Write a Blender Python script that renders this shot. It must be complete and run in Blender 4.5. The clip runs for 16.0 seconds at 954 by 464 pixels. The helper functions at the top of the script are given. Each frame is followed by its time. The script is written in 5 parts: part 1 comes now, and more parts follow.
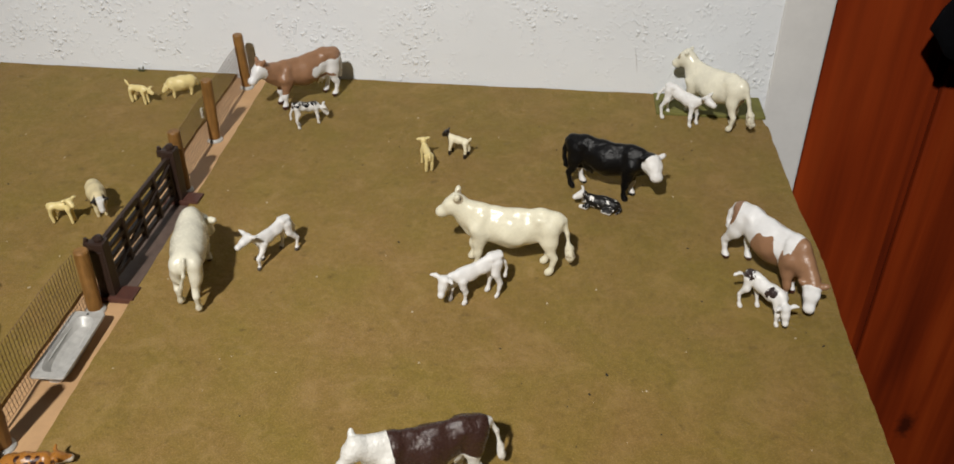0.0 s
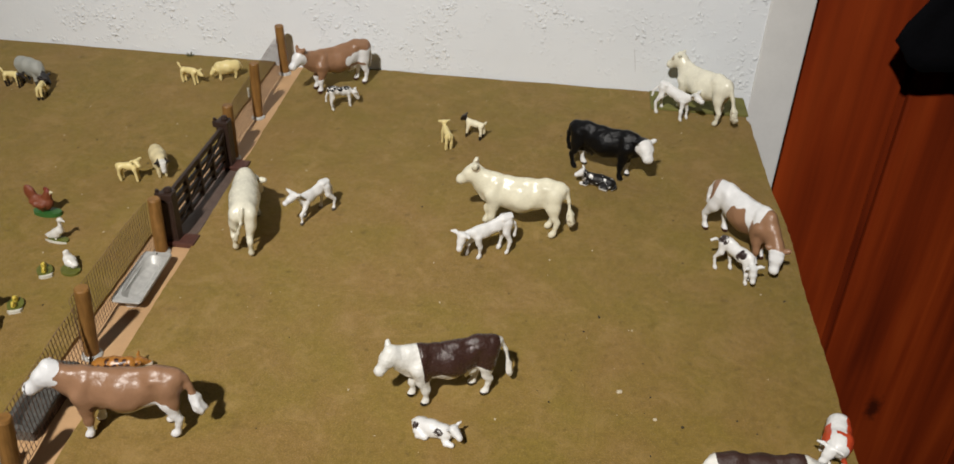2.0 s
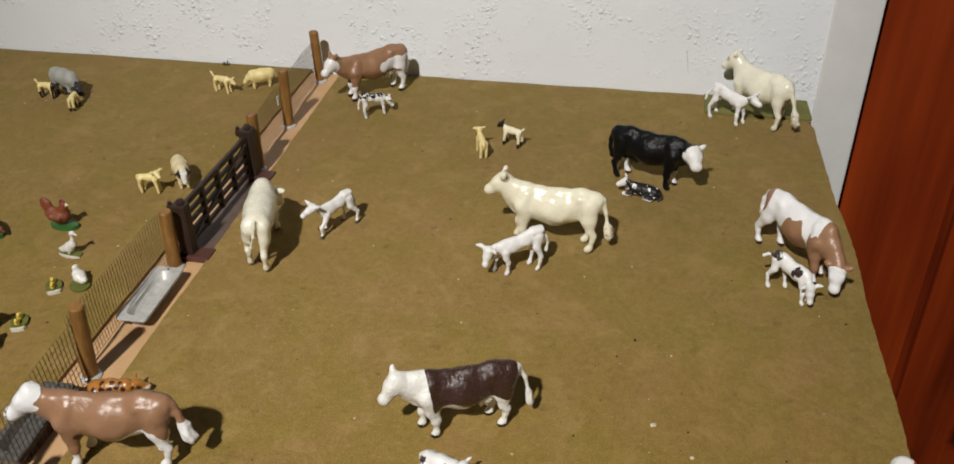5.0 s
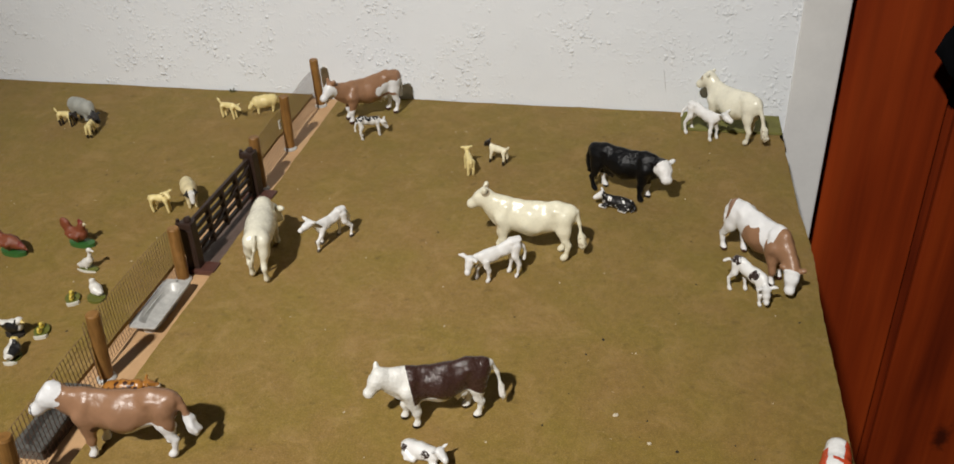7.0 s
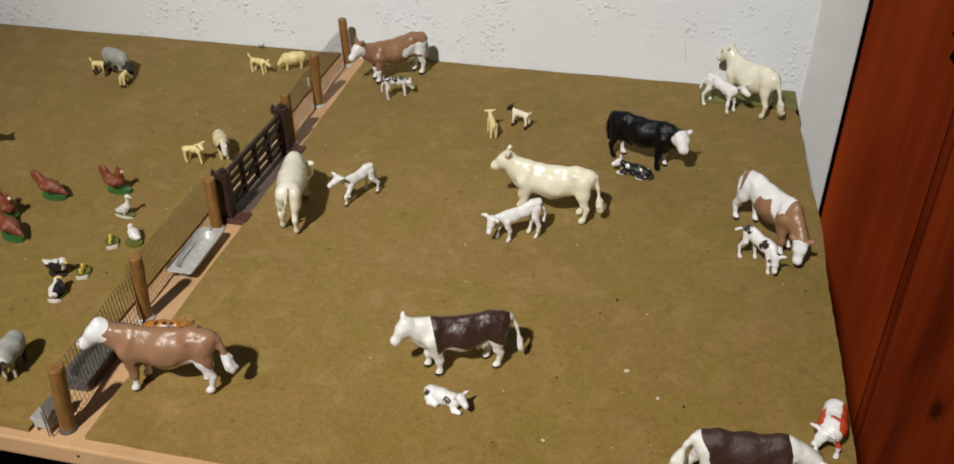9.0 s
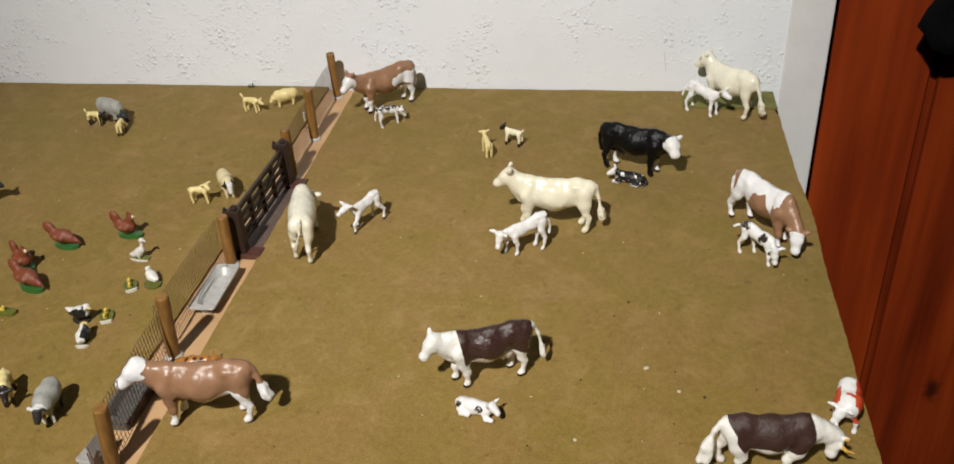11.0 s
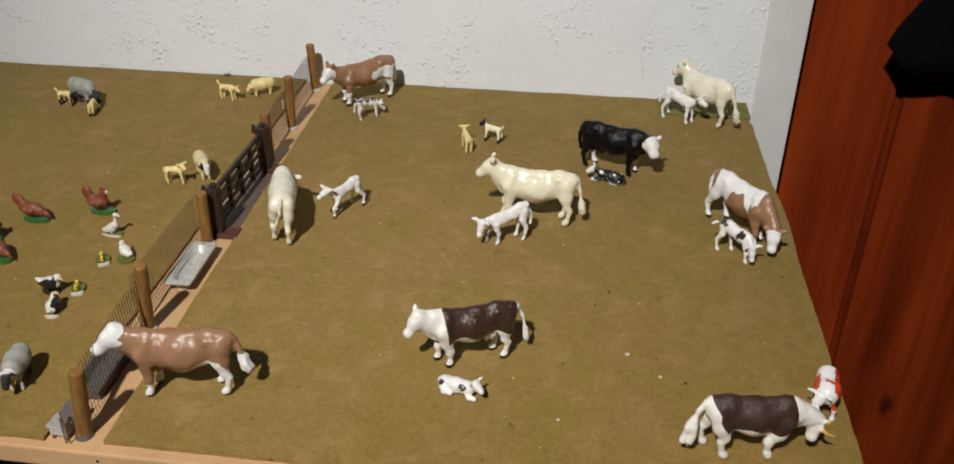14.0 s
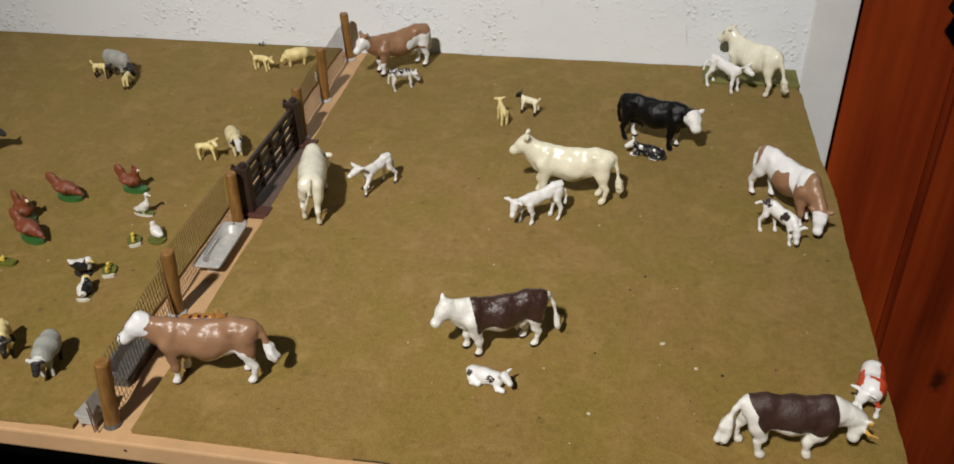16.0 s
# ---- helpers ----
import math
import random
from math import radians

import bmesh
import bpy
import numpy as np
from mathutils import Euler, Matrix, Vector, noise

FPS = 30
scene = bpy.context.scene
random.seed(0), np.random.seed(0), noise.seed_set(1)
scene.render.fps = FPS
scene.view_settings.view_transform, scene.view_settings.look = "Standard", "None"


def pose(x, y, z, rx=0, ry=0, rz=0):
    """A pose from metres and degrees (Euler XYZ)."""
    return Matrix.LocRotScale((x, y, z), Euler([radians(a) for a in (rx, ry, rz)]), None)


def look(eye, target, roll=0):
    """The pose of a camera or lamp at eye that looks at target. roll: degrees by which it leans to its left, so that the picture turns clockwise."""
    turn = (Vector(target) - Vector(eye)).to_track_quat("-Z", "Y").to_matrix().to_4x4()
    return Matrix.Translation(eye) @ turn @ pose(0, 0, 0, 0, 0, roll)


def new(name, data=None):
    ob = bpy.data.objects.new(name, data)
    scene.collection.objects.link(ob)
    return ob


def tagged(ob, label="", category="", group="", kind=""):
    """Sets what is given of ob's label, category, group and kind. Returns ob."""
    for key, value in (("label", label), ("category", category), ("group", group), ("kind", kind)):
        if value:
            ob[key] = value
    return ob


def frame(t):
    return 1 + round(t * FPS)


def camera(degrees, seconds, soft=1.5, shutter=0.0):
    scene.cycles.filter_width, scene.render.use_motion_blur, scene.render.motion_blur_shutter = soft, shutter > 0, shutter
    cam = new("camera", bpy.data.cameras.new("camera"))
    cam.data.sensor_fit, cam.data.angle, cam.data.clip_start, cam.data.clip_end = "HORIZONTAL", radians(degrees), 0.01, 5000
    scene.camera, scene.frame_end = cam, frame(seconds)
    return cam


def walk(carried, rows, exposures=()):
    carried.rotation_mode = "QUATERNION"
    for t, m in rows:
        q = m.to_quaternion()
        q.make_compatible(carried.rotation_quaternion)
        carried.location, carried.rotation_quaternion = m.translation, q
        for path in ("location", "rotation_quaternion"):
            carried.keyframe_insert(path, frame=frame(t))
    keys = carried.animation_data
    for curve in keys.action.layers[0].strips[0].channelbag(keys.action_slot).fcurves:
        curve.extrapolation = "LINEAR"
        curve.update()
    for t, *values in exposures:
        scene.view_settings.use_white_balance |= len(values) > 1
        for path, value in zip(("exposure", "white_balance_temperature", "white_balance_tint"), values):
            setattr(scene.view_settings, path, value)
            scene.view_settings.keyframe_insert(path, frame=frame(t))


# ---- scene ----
cam = camera(55.6, 16.0, 1.7)
PATH = [
    (0, (-0.038, -0.398, 0.363), (-0.199, 1.256, -0.751), 0.4),
    (0.5, (-0.073, -0.434, 0.358), (-0.242, 1.204, -0.776), 0.3),
    (1, (-0.085, -0.479, 0.39), (-0.246, 1.169, -0.732), 1.2),
    (1.5, (-0.066, -0.493, 0.392), (-0.217, 1.174, -0.702), 2.0),
    (2, (-0.039, -0.498, 0.386), (-0.199, 1.171, -0.705), 2.4),
    (2.5, (-0.019, -0.498, 0.381), (-0.199, 1.164, -0.717), 2.2),
    (3, (-0.009, -0.502, 0.379), (-0.296, 1.139, -0.727), -0.2),
    (3.5, (0.0, -0.487, 0.377), (-0.305, 1.149, -0.733), -0.3),
    (4, (-0.005, -0.469, 0.37), (-0.332, 1.167, -0.733), -1.0),
    (4.5, (-0.003, -0.446, 0.365), (-0.333, 1.191, -0.736), -1.3),
    (4.7, (-0.013, -0.448, 0.361), (-0.334, 1.197, -0.731), -0.6),
    (6.8, (0.02, -0.483, 0.382), (-0.345, 1.191, -0.65), -2.2),
    (7, (0.022, -0.493, 0.384), (-0.341, 1.179, -0.652), -2.1),
    (7.5, (0.027, -0.521, 0.386), (-0.32, 1.133, -0.683), -0.7),
    (8, (0.023, -0.53, 0.401), (-0.32, 1.125, -0.669), 0.7),
    (8.5, (0.017, -0.525, 0.397), (-0.343, 1.13, -0.666), 0.7),
    (9, (0.017, -0.52, 0.398), (-0.356, 1.105, -0.708), -0.3),
    (9.2, (0.014, -0.521, 0.403), (-0.356, 1.096, -0.715), -0.3),
    (11.3, (-0.005, -0.549, 0.409), (-0.317, 1.128, -0.636), -5.0),
    (11.5, (0.004, -0.538, 0.414), (-0.314, 1.146, -0.617), -6.4),
    (12, (-0.008, -0.54, 0.409), (-0.254, 1.159, -0.616), -6.0),
    (12.5, (-0.009, -0.538, 0.399), (-0.218, 1.17, -0.62), -5.4),
    (13, (-0.019, -0.532, 0.402), (-0.226, 1.179, -0.612), -3.9),
    (13.5, (-0.019, -0.54, 0.389), (-0.23, 1.174, -0.619), -0.8),
    (14, (-0.027, -0.567, 0.382), (-0.246, 1.141, -0.636), 0.5),
    (14.5, (-0.026, -0.561, 0.382), (-0.314, 1.107, -0.683), -0.4),
    (15, (-0.029, -0.551, 0.396), (-0.364, 1.108, -0.67), -1.5),
    (15.5, (-0.016, -0.543, 0.403), (-0.309, 1.126, -0.659), -2.7),
    (16, (-0.019, -0.539, 0.391), (-0.335, 1.099, -0.715), -1.4),
]
walk(cam, [(t, look(eye, target, roll)) for t, eye, target, roll in PATH], [(0, 0.0), (9.2, 0.0), (11.3, 0.18), (11.5, 0.16), (12, 0.04), (12.5, 0.0), (13.5, -0.03), (16, -0.03)])

# ---- light: one ceiling lamp behind the viewer, in a closed room ----
world = bpy.data.worlds.new("world")
scene.world = world
world.use_nodes = True
world.node_tree.nodes["Background"].inputs[0].default_value = (0.9, 0.85, 0.8, 1)
world.node_tree.nodes["Background"].inputs[1].default_value = 0.0
bulb = bpy.data.lights.new("ceiling_bulb", "SPOT")
bulb.spot_size, bulb.spot_blend = math.radians(48), 1.0
bulb.energy, bulb.color, bulb.shadow_soft_size = 206, (1.0, 0.962, 0.91), 0.04
new("ceiling_bulb", bulb).matrix_basis = look((-0.38, -1.37, 1.55), (-0.18, 0.15, 0.0))


# ---- materials ----
def shader(name, rough=0.5, spec=0.5, metal=0.0):
    m = bpy.data.materials.new(name)
    m.use_nodes = True
    nt = m.node_tree
    b = nt.nodes["Principled BSDF"]
    b.inputs["Roughness"].default_value = rough
    b.inputs["Specular IOR Level"].default_value = spec
    b.inputs["Metallic"].default_value = metal
    return m, nt, b


def node(nt, kind, **values):
    n = nt.nodes.new(kind)
    for key, value in values.items():
        n.inputs[key.replace("_", " ")].default_value = value
    return n


def coords(nt, scale=(1, 1, 1)):
    tc = nt.nodes.new("ShaderNodeTexCoord")
    mp = node(nt, "ShaderNodeMapping", Scale=scale)
    nt.links.new(tc.outputs["Object"], mp.inputs["Vector"])
    return mp.outputs["Vector"]


def noise_tex(nt, vec, scale, detail=4.0, rough=0.55, distort=0.0):
    n = node(nt, "ShaderNodeTexNoise", Scale=scale, Detail=detail, Roughness=rough, Distortion=distort)
    nt.links.new(vec, n.inputs["Vector"])
    return n.outputs["Fac"]


def ramp(nt, fac, stops):
    r = nt.nodes.new("ShaderNodeValToRGB")
    while len(r.color_ramp.elements) < len(stops):
        r.color_ramp.elements.new(0.5)
    for e, (p, c) in zip(r.color_ramp.elements, stops):
        e.position = p
        e.color = (*c, 1) if len(c) == 3 else c
    nt.links.new(fac, r.inputs["Fac"])
    return r.outputs["Color"]


def mix(nt, fac, a, b, mode="MIX"):
    n = nt.nodes.new("ShaderNodeMix")
    n.data_type, n.blend_type = "RGBA", mode
    for sock, v in ((n.inputs[0], fac), (n.inputs[6], a), (n.inputs[7], b)):
        if isinstance(v, (int, float)):
            sock.default_value = v
        elif isinstance(v, tuple):
            sock.default_value = (*v, 1)
        else:
            nt.links.new(v, sock)
    return n.outputs[2]


def arith(nt, op, a, b=0.0):
    n = nt.nodes.new("ShaderNodeMath")
    n.operation = op
    for sock, v in zip(n.inputs, (a, b)):
        if isinstance(v, (int, float)):
            sock.default_value = v
        else:
            nt.links.new(v, sock)
    return n.outputs[0]


def bump(nt, b, height, strength, distance, under=None):
    n = node(nt, "ShaderNodeBump", Strength=strength, Distance=distance)
    nt.links.new(height, n.inputs["Height"])
    if under is not None:
        nt.links.new(under, n.inputs["Normal"])
    nt.links.new(n.outputs["Normal"], b.inputs["Normal"])
    return n.outputs["Normal"]


def plain(name, colour, rough=0.5, vary=0.15, scale=60.0, metal=0.0, relief=0.0002, spec=0.5):
    """A surface of one colour with soft stains, fine grain and a little relief."""
    m, nt, b = shader(name, rough, spec, metal)
    v = coords(nt)
    big, fine = noise_tex(nt, v, scale, 3), noise_tex(nt, v, scale * 9, 4)
    dark = tuple(c * (1 - vary) for c in colour)
    light = tuple(min(1, c * (1 + vary * 0.6)) for c in colour)
    c1 = ramp(nt, big, [(0.3, dark), (0.7, light)])
    c2 = mix(nt, 0.25, c1, ramp(nt, fine, [(0.35, dark), (0.65, light)]))
    nt.links.new(c2, b.inputs["Base Color"])
    nt.links.new(arith(nt, "ADD", arith(nt, "MULTIPLY", fine, 0.16), rough - 0.08), b.inputs["Roughness"])
    bump(nt, b, fine, 0.5, relief)
    return m


def carpet_material():
    m, nt, b = shader("felt_carpet", 0.95, 0.1)
    v = coords(nt)
    broad = noise_tex(nt, v, 3.2, 4, 0.65)
    blot = noise_tex(nt, v, 55, 5, 0.7)
    small = noise_tex(nt, v, 210, 4, 0.65)
    fibre = noise_tex(nt, v, 900, 3, 0.7)
    fibre2 = noise_tex(nt, coords(nt, (1, 1, 1)), 2200, 2, 0.6)
    c = ramp(nt, broad, [(0.34, (0.185, 0.133, 0.0208)), (0.5, (0.245, 0.158, 0.0303)), (0.66, (0.325, 0.188, 0.0473))])
    c = mix(nt, 0.55, c, ramp(nt, blot, [(0.28, (0.149, 0.096, 0.0171)), (0.5, (0.237, 0.152, 0.0331)), (0.74, (0.363, 0.241, 0.0710))]))
    c = mix(nt, 0.42, c, ramp(nt, small, [(0.28, (0.116, 0.071, 0.0123)), (0.5, (0.231, 0.150, 0.0331)), (0.74, (0.407, 0.273, 0.0936))]))
    c = mix(nt, 0.46, c, ramp(nt, fibre, [(0.3, (0.099, 0.064, 0.0113)), (0.55, (0.237, 0.155, 0.0350)), (0.78, (0.462, 0.321, 0.1201))]))
    drift = ramp(nt, noise_tex(nt, v, 15, 5, 0.65, 0.4), [(0.36, (0.91, 0.96, 0.73)), (0.64, (1.01, 0.96, 1.06))])
    c = mix(nt, 1.0, c, drift, "MULTIPLY")
    dirt = ramp(nt, noise_tex(nt, v, 95, 3, 0.6), [(0.63, (0, 0, 0)), (0.75, (1, 1, 1))])
    c = mix(nt, arith(nt, "MULTIPLY", dirt, 0.55), c, (0.088, 0.054, 0.0123))
    smudge = ramp(nt, noise_tex(nt, v, 42, 2, 0.5, 0.6), [(0.68, (0, 0, 0)), (0.80, (1, 1, 1))])
    c = mix(nt, arith(nt, "MULTIPLY", smudge, 0.3), c, (0.10, 0.066, 0.016))
    pale = ramp(nt, noise_tex(nt, v, 34, 6, 0.75, 0.6), [(0.50, (0, 0, 0)), (0.70, (1, 1, 1))])
    c = mix(nt, arith(nt, "MULTIPLY", pale, 0.45), c, (0.37, 0.240, 0.082))
    # Middle of the carpet: tan wear, plus a brighter pool of light painted in.
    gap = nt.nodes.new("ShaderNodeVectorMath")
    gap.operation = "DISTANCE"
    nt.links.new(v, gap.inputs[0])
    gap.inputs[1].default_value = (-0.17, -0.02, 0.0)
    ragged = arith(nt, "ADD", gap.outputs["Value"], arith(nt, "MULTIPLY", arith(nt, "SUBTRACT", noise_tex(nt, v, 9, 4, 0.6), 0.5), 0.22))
    worn_and_lit = ramp(nt, ragged, [(0.05, (1, 1, 1)), (0.30, (0, 0, 0))])
    c = mix(nt, arith(nt, "MULTIPLY", worn_and_lit, 0.7), c, mix(nt, 1.0, c, (1.33, 1.34, 1.72), "MULTIPLY"))
    wisps = ramp(nt, noise_tex(nt, v, 330, 2, 0.5, 1.5), [(0.70, (0, 0, 0)), (0.78, (1, 1, 1))])
    c = mix(nt, arith(nt, "MULTIPLY", wisps, 0.35), c, (0.462, 0.353, 0.1665))
    nt.links.new(c, b.inputs["Base Color"])
    n1 = bump(nt, b, fibre, 0.8, 0.0006)
    n2 = bump(nt, b, fibre2, 0.6, 0.0004, n1)
    bump(nt, b, small, 0.5, 0.0012, n2)
    b.inputs["Sheen Weight"].default_value = 0.1
    return m


def plaster_material():
    m, nt, b = shader("white_textured_plaster", 0.7, 0.25)
    v = coords(nt)
    stain = noise_tex(nt, v, 5, 4, 0.6)
    c = ramp(nt, stain, [(0.3, (0.72, 0.745, 0.77)), (0.7, (0.785, 0.81, 0.835))])
    nt.links.new(c, b.inputs["Base Color"])
    where = ramp(nt, noise_tex(nt, v, 11, 4, 0.65), [(0.41, (0.15, 0.15, 0.15)), (0.60, (1, 1, 1))])
    warp = nt.nodes.new("ShaderNodeVectorMath")
    warp.operation = "MULTIPLY_ADD"
    jitter = node(nt, "ShaderNodeTexNoise", Scale=210.0, Detail=2.0)
    nt.links.new(v, jitter.inputs["Vector"])
    nt.links.new(jitter.outputs["Color"], warp.inputs[0])
    warp.inputs[1].default_value = (0.006, 0.006, 0.006)
    nt.links.new(v, warp.inputs[2])

    def domes(scale, reach):
        cell = node(nt, "ShaderNodeTexVoronoi", Scale=scale)
        nt.links.new(warp.outputs["Vector"], cell.inputs["Vector"])
        return ramp(nt, cell.outputs["Distance"], [(0.0, (1, 1, 1)), (reach * 0.5, (0.6, 0.6, 0.6)), (reach, (0, 0, 0))])
    dabs = ramp(nt, noise_tex(nt, v, 60, 3, 0.6), [(0.42, (0, 0, 0)), (0.60, (1, 1, 1))])
    lumps = arith(nt, "ADD", arith(nt, "MULTIPLY", domes(260, 0.44), 0.6), domes(150, 0.38))
    h = arith(nt, "MULTIPLY", arith(nt, "MULTIPLY", lumps, dabs), where)
    n1 = bump(nt, b, h, 0.75, 0.0017)
    n2 = bump(nt, b, noise_tex(nt, v, 45, 3, 0.5), 0.25, 0.0022, n1)
    bump(nt, b, noise_tex(nt, v, 700, 3, 0.6), 0.25, 0.0003, n2)
    return m


def door_material():
    m, nt, b = shader("red_varnished_pine", 0.36, 0.45)
    soft = noise_tex(nt, coords(nt, (1, 1, 0.10)), 14, 3, 0.5, 0.8)
    streak = noise_tex(nt, coords(nt, (1, 1, 0.025)), 55, 5, 0.6, 0.3)
    c = ramp(nt, soft, [(0.3, (0.085, 0.010, 0.003)), (0.52, (0.25, 0.032, 0.005)), (0.72, (0.42, 0.066, 0.010))])
    c = mix(nt, 0.42, c, ramp(nt, streak, [(0.3, (0.06, 0.0075, 0.0025)), (0.55, (0.20, 0.026, 0.0045)), (0.75, (0.36, 0.058, 0.009))]))
    v = coords(nt)
    for (x, z), size, lean in (((0.402, -0.434), 0.011, -0.6),):
        near = node(nt, "ShaderNodeMapping", Location=(-x, 0, -z))
        nt.links.new(v, near.inputs["Vector"])
        turn = node(nt, "ShaderNodeMapping", Rotation=(0, lean, 0), Scale=(0.9 / size, 0, 0.42 / size))
        nt.links.new(near.outputs["Vector"], turn.inputs["Vector"])
        far = nt.nodes.new("ShaderNodeVectorMath")
        far.operation = "LENGTH"
        nt.links.new(turn.outputs["Vector"], far.inputs[0])
        spot = arith(nt, "ADD", far.outputs["Value"], arith(nt, "MULTIPLY", arith(nt, "SUBTRACT", noise_tex(nt, v, 90, 4, 0.6), 0.5), 1.6))
        spot = ramp(nt, spot, [(0.25, (1, 1, 1)), (0.95, (0, 0, 0))])
        c = mix(nt, arith(nt, "MULTIPLY", spot, 0.85), c, (0.03, 0.006, 0.003))
    nt.links.new(c, b.inputs["Base Color"])
    bump(nt, b, streak, 0.2, 0.0005)
    return m


def wood_material(name, dark, light, rough=0.55, along=(1, 1, 0.12), scale=420.0):
    m, nt, b = shader(name, rough, 0.4)
    v = coords(nt, along)
    g = noise_tex(nt, v, scale, 4, 0.6, 0.5)
    st = noise_tex(nt, coords(nt), 70, 3)
    c = ramp(nt, g, [(0.3, dark), (0.7, light)])
    c = mix(nt, 0.35, c, ramp(nt, st, [(0.35, dark), (0.65, light)]))
    nt.links.new(c, b.inputs["Base Color"])
    bump(nt, b, g, 0.4, 0.0003)
    return m


def paint(name, base, coat=None, trim=(0.02, 0.018, 0.016), rough=0.24, relief=0.25, wobble=1.0, grain=420.0, spec=0.5):
    """Hand-painted toy: base colour, a second coat and small trim, laid on by the figure's own 'coat' and 'trim' maps."""
    m, nt, b = shader(name, rough, spec)
    v = coords(nt)
    n1, n2 = noise_tex(nt, v, 160, 3), noise_tex(nt, v, grain, 4, 0.6)

    def tone(c):
        return ramp(nt, n1, [(0.3, tuple(x * 0.93 for x in c)), (0.7, tuple(min(1, x * 1.03) for x in c))])

    def mask(key):
        a = nt.nodes.new("ShaderNodeAttribute")
        a.attribute_name = key
        shift = arith(nt, "MULTIPLY", arith(nt, "SUBTRACT", n2, 0.5), 1.6 * wobble)
        e = arith(nt, "ADD", a.outputs["Fac"], shift)
        return ramp(nt, arith(nt, "ADD", arith(nt, "MULTIPLY", e, 1.0), 0.5), [(0.42, (0, 0, 0)), (0.58, (1, 1, 1))])

    c = tone(base)
    if coat:
        c = mix(nt, mask("coat"), c, tone(coat))
    c = mix(nt, mask("trim"), c, trim)
    nt.links.new(c, b.inputs["Base Color"])
    nt.links.new(arith(nt, "ADD", arith(nt, "MULTIPLY", n2, 0.22), rough - 0.11), b.inputs["Roughness"])
    low = bump(nt, b, noise_tex(nt, v, 110, 2, 0.5), 0.25, 0.0020)
    bump(nt, b, n2, relief, 0.0007, low)
    return m


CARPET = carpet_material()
PLASTER = plaster_material()
GLOSS = plain("white_gloss_paint", (0.68, 0.675, 0.66), 0.35, 0.06, 30)
DOOR = door_material()
PEACH = plain("peach_board", (0.55, 0.34, 0.175), 0.55, 0.12, 40)
# Unseen ceiling, grey rather than white so less light bounces into shadows.
CEILING = plain("ceiling_dimmed", (0.3, 0.294, 0.288), 0.9, 0.04, 8)
# Near-black on the unseen room walls holds bounce light out of the shadows.
DIM_WALL = plain("dim_room_wall", (0.06, 0.058, 0.055), 0.9, 0.05, 6)
# Dark floor with the shade under the board put into its colour.
FLOOR = plain("dark_shaded_floor", (0.004, 0.0042, 0.006), 0.9, 0.3, 40, spec=0.1)
CLOTH = plain("black_cloth", (0.003, 0.003, 0.0042), 0.95, 0.3, 300, relief=0.0006, spec=0.1)
POST_WOOD = wood_material("brown_dowel", (0.13, 0.061, 0.014), (0.31, 0.155, 0.043), 0.5)
LEG_WOOD = wood_material("pine_leg", (0.25, 0.15, 0.07), (0.42, 0.28, 0.14), 0.6, (1, 1, 0.1), 80)
GREY_METAL = plain("grey_cast_metal", (0.50, 0.495, 0.47), 0.38, 0.22, 220, metal=0.12)
DULL_GREY = plain("dull_grey_metal", (0.10, 0.097, 0.088), 0.55, 0.45, 260)
WIRE = plain("brown_wire", (0.20, 0.115, 0.085), 0.5, 0.3, 500, metal=0.1)
GATE_BROWN = plain("dark_brown_plastic", (0.030, 0.0145, 0.0095), 0.5, 0.2, 200)
GATE_FOOT = plain("red_brown_plastic", (0.085, 0.032, 0.022), 0.5, 0.2, 200)
GATE_BASE = plain("dull_brown_plate", (0.12, 0.082, 0.066), 0.6, 0.25, 120)
GREEN_BASE = plain("green_base_paint", (0.035, 0.125, 0.028), 0.4, 0.25, 300)
OLIVE_BASE = plain("olive_base_paint", (0.115, 0.125, 0.02), 0.45, 0.3, 300)
WHITE_EDGE = plain("white_edge_paint", (0.62, 0.60, 0.52), 0.4, 0.15, 300)
GREEN_BOARD = plain("green_card", (0.15, 0.145, 0.035), 0.9, 0.25, 90)
LINT = plain("pale_lint", (0.6, 0.52, 0.38), 0.9, 0.2, 900)
CRUMB_GREY = plain("grey_mark", (0.42, 0.41, 0.40), 0.9, 0.2, 900)
CRUMB = plain("dark_crumb", (0.02, 0.014, 0.008), 0.9, 0.2, 900)


# ---- mesh helpers ----
def mesh_ob(name, bm, material, parent=None, label="", smooth=False):
    me = bpy.data.meshes.new(name)
    bm.normal_update()
    bm.to_mesh(me)
    bm.free()
    for mat in material if isinstance(material, (list, tuple)) else [material]:
        me.materials.append(mat)
    if smooth:
        me.polygons.foreach_set("use_smooth", [True] * len(me.polygons))
    ob = new(name, me)
    if parent:
        ob.parent = parent
    if label:
        tagged(ob, label=label)
    return ob


def part(name, bm, material, parent, label="", smooth=False):
    return mesh_ob(name, bm, material, parent, label, smooth)


def thing(name, label, category, group="", kind="", at=(0, 0, 0), yaw=0.0):
    ob = new(name)
    ob.matrix_basis = pose(*at, 0, 0, yaw)
    return tagged(ob, label, category, group, kind)


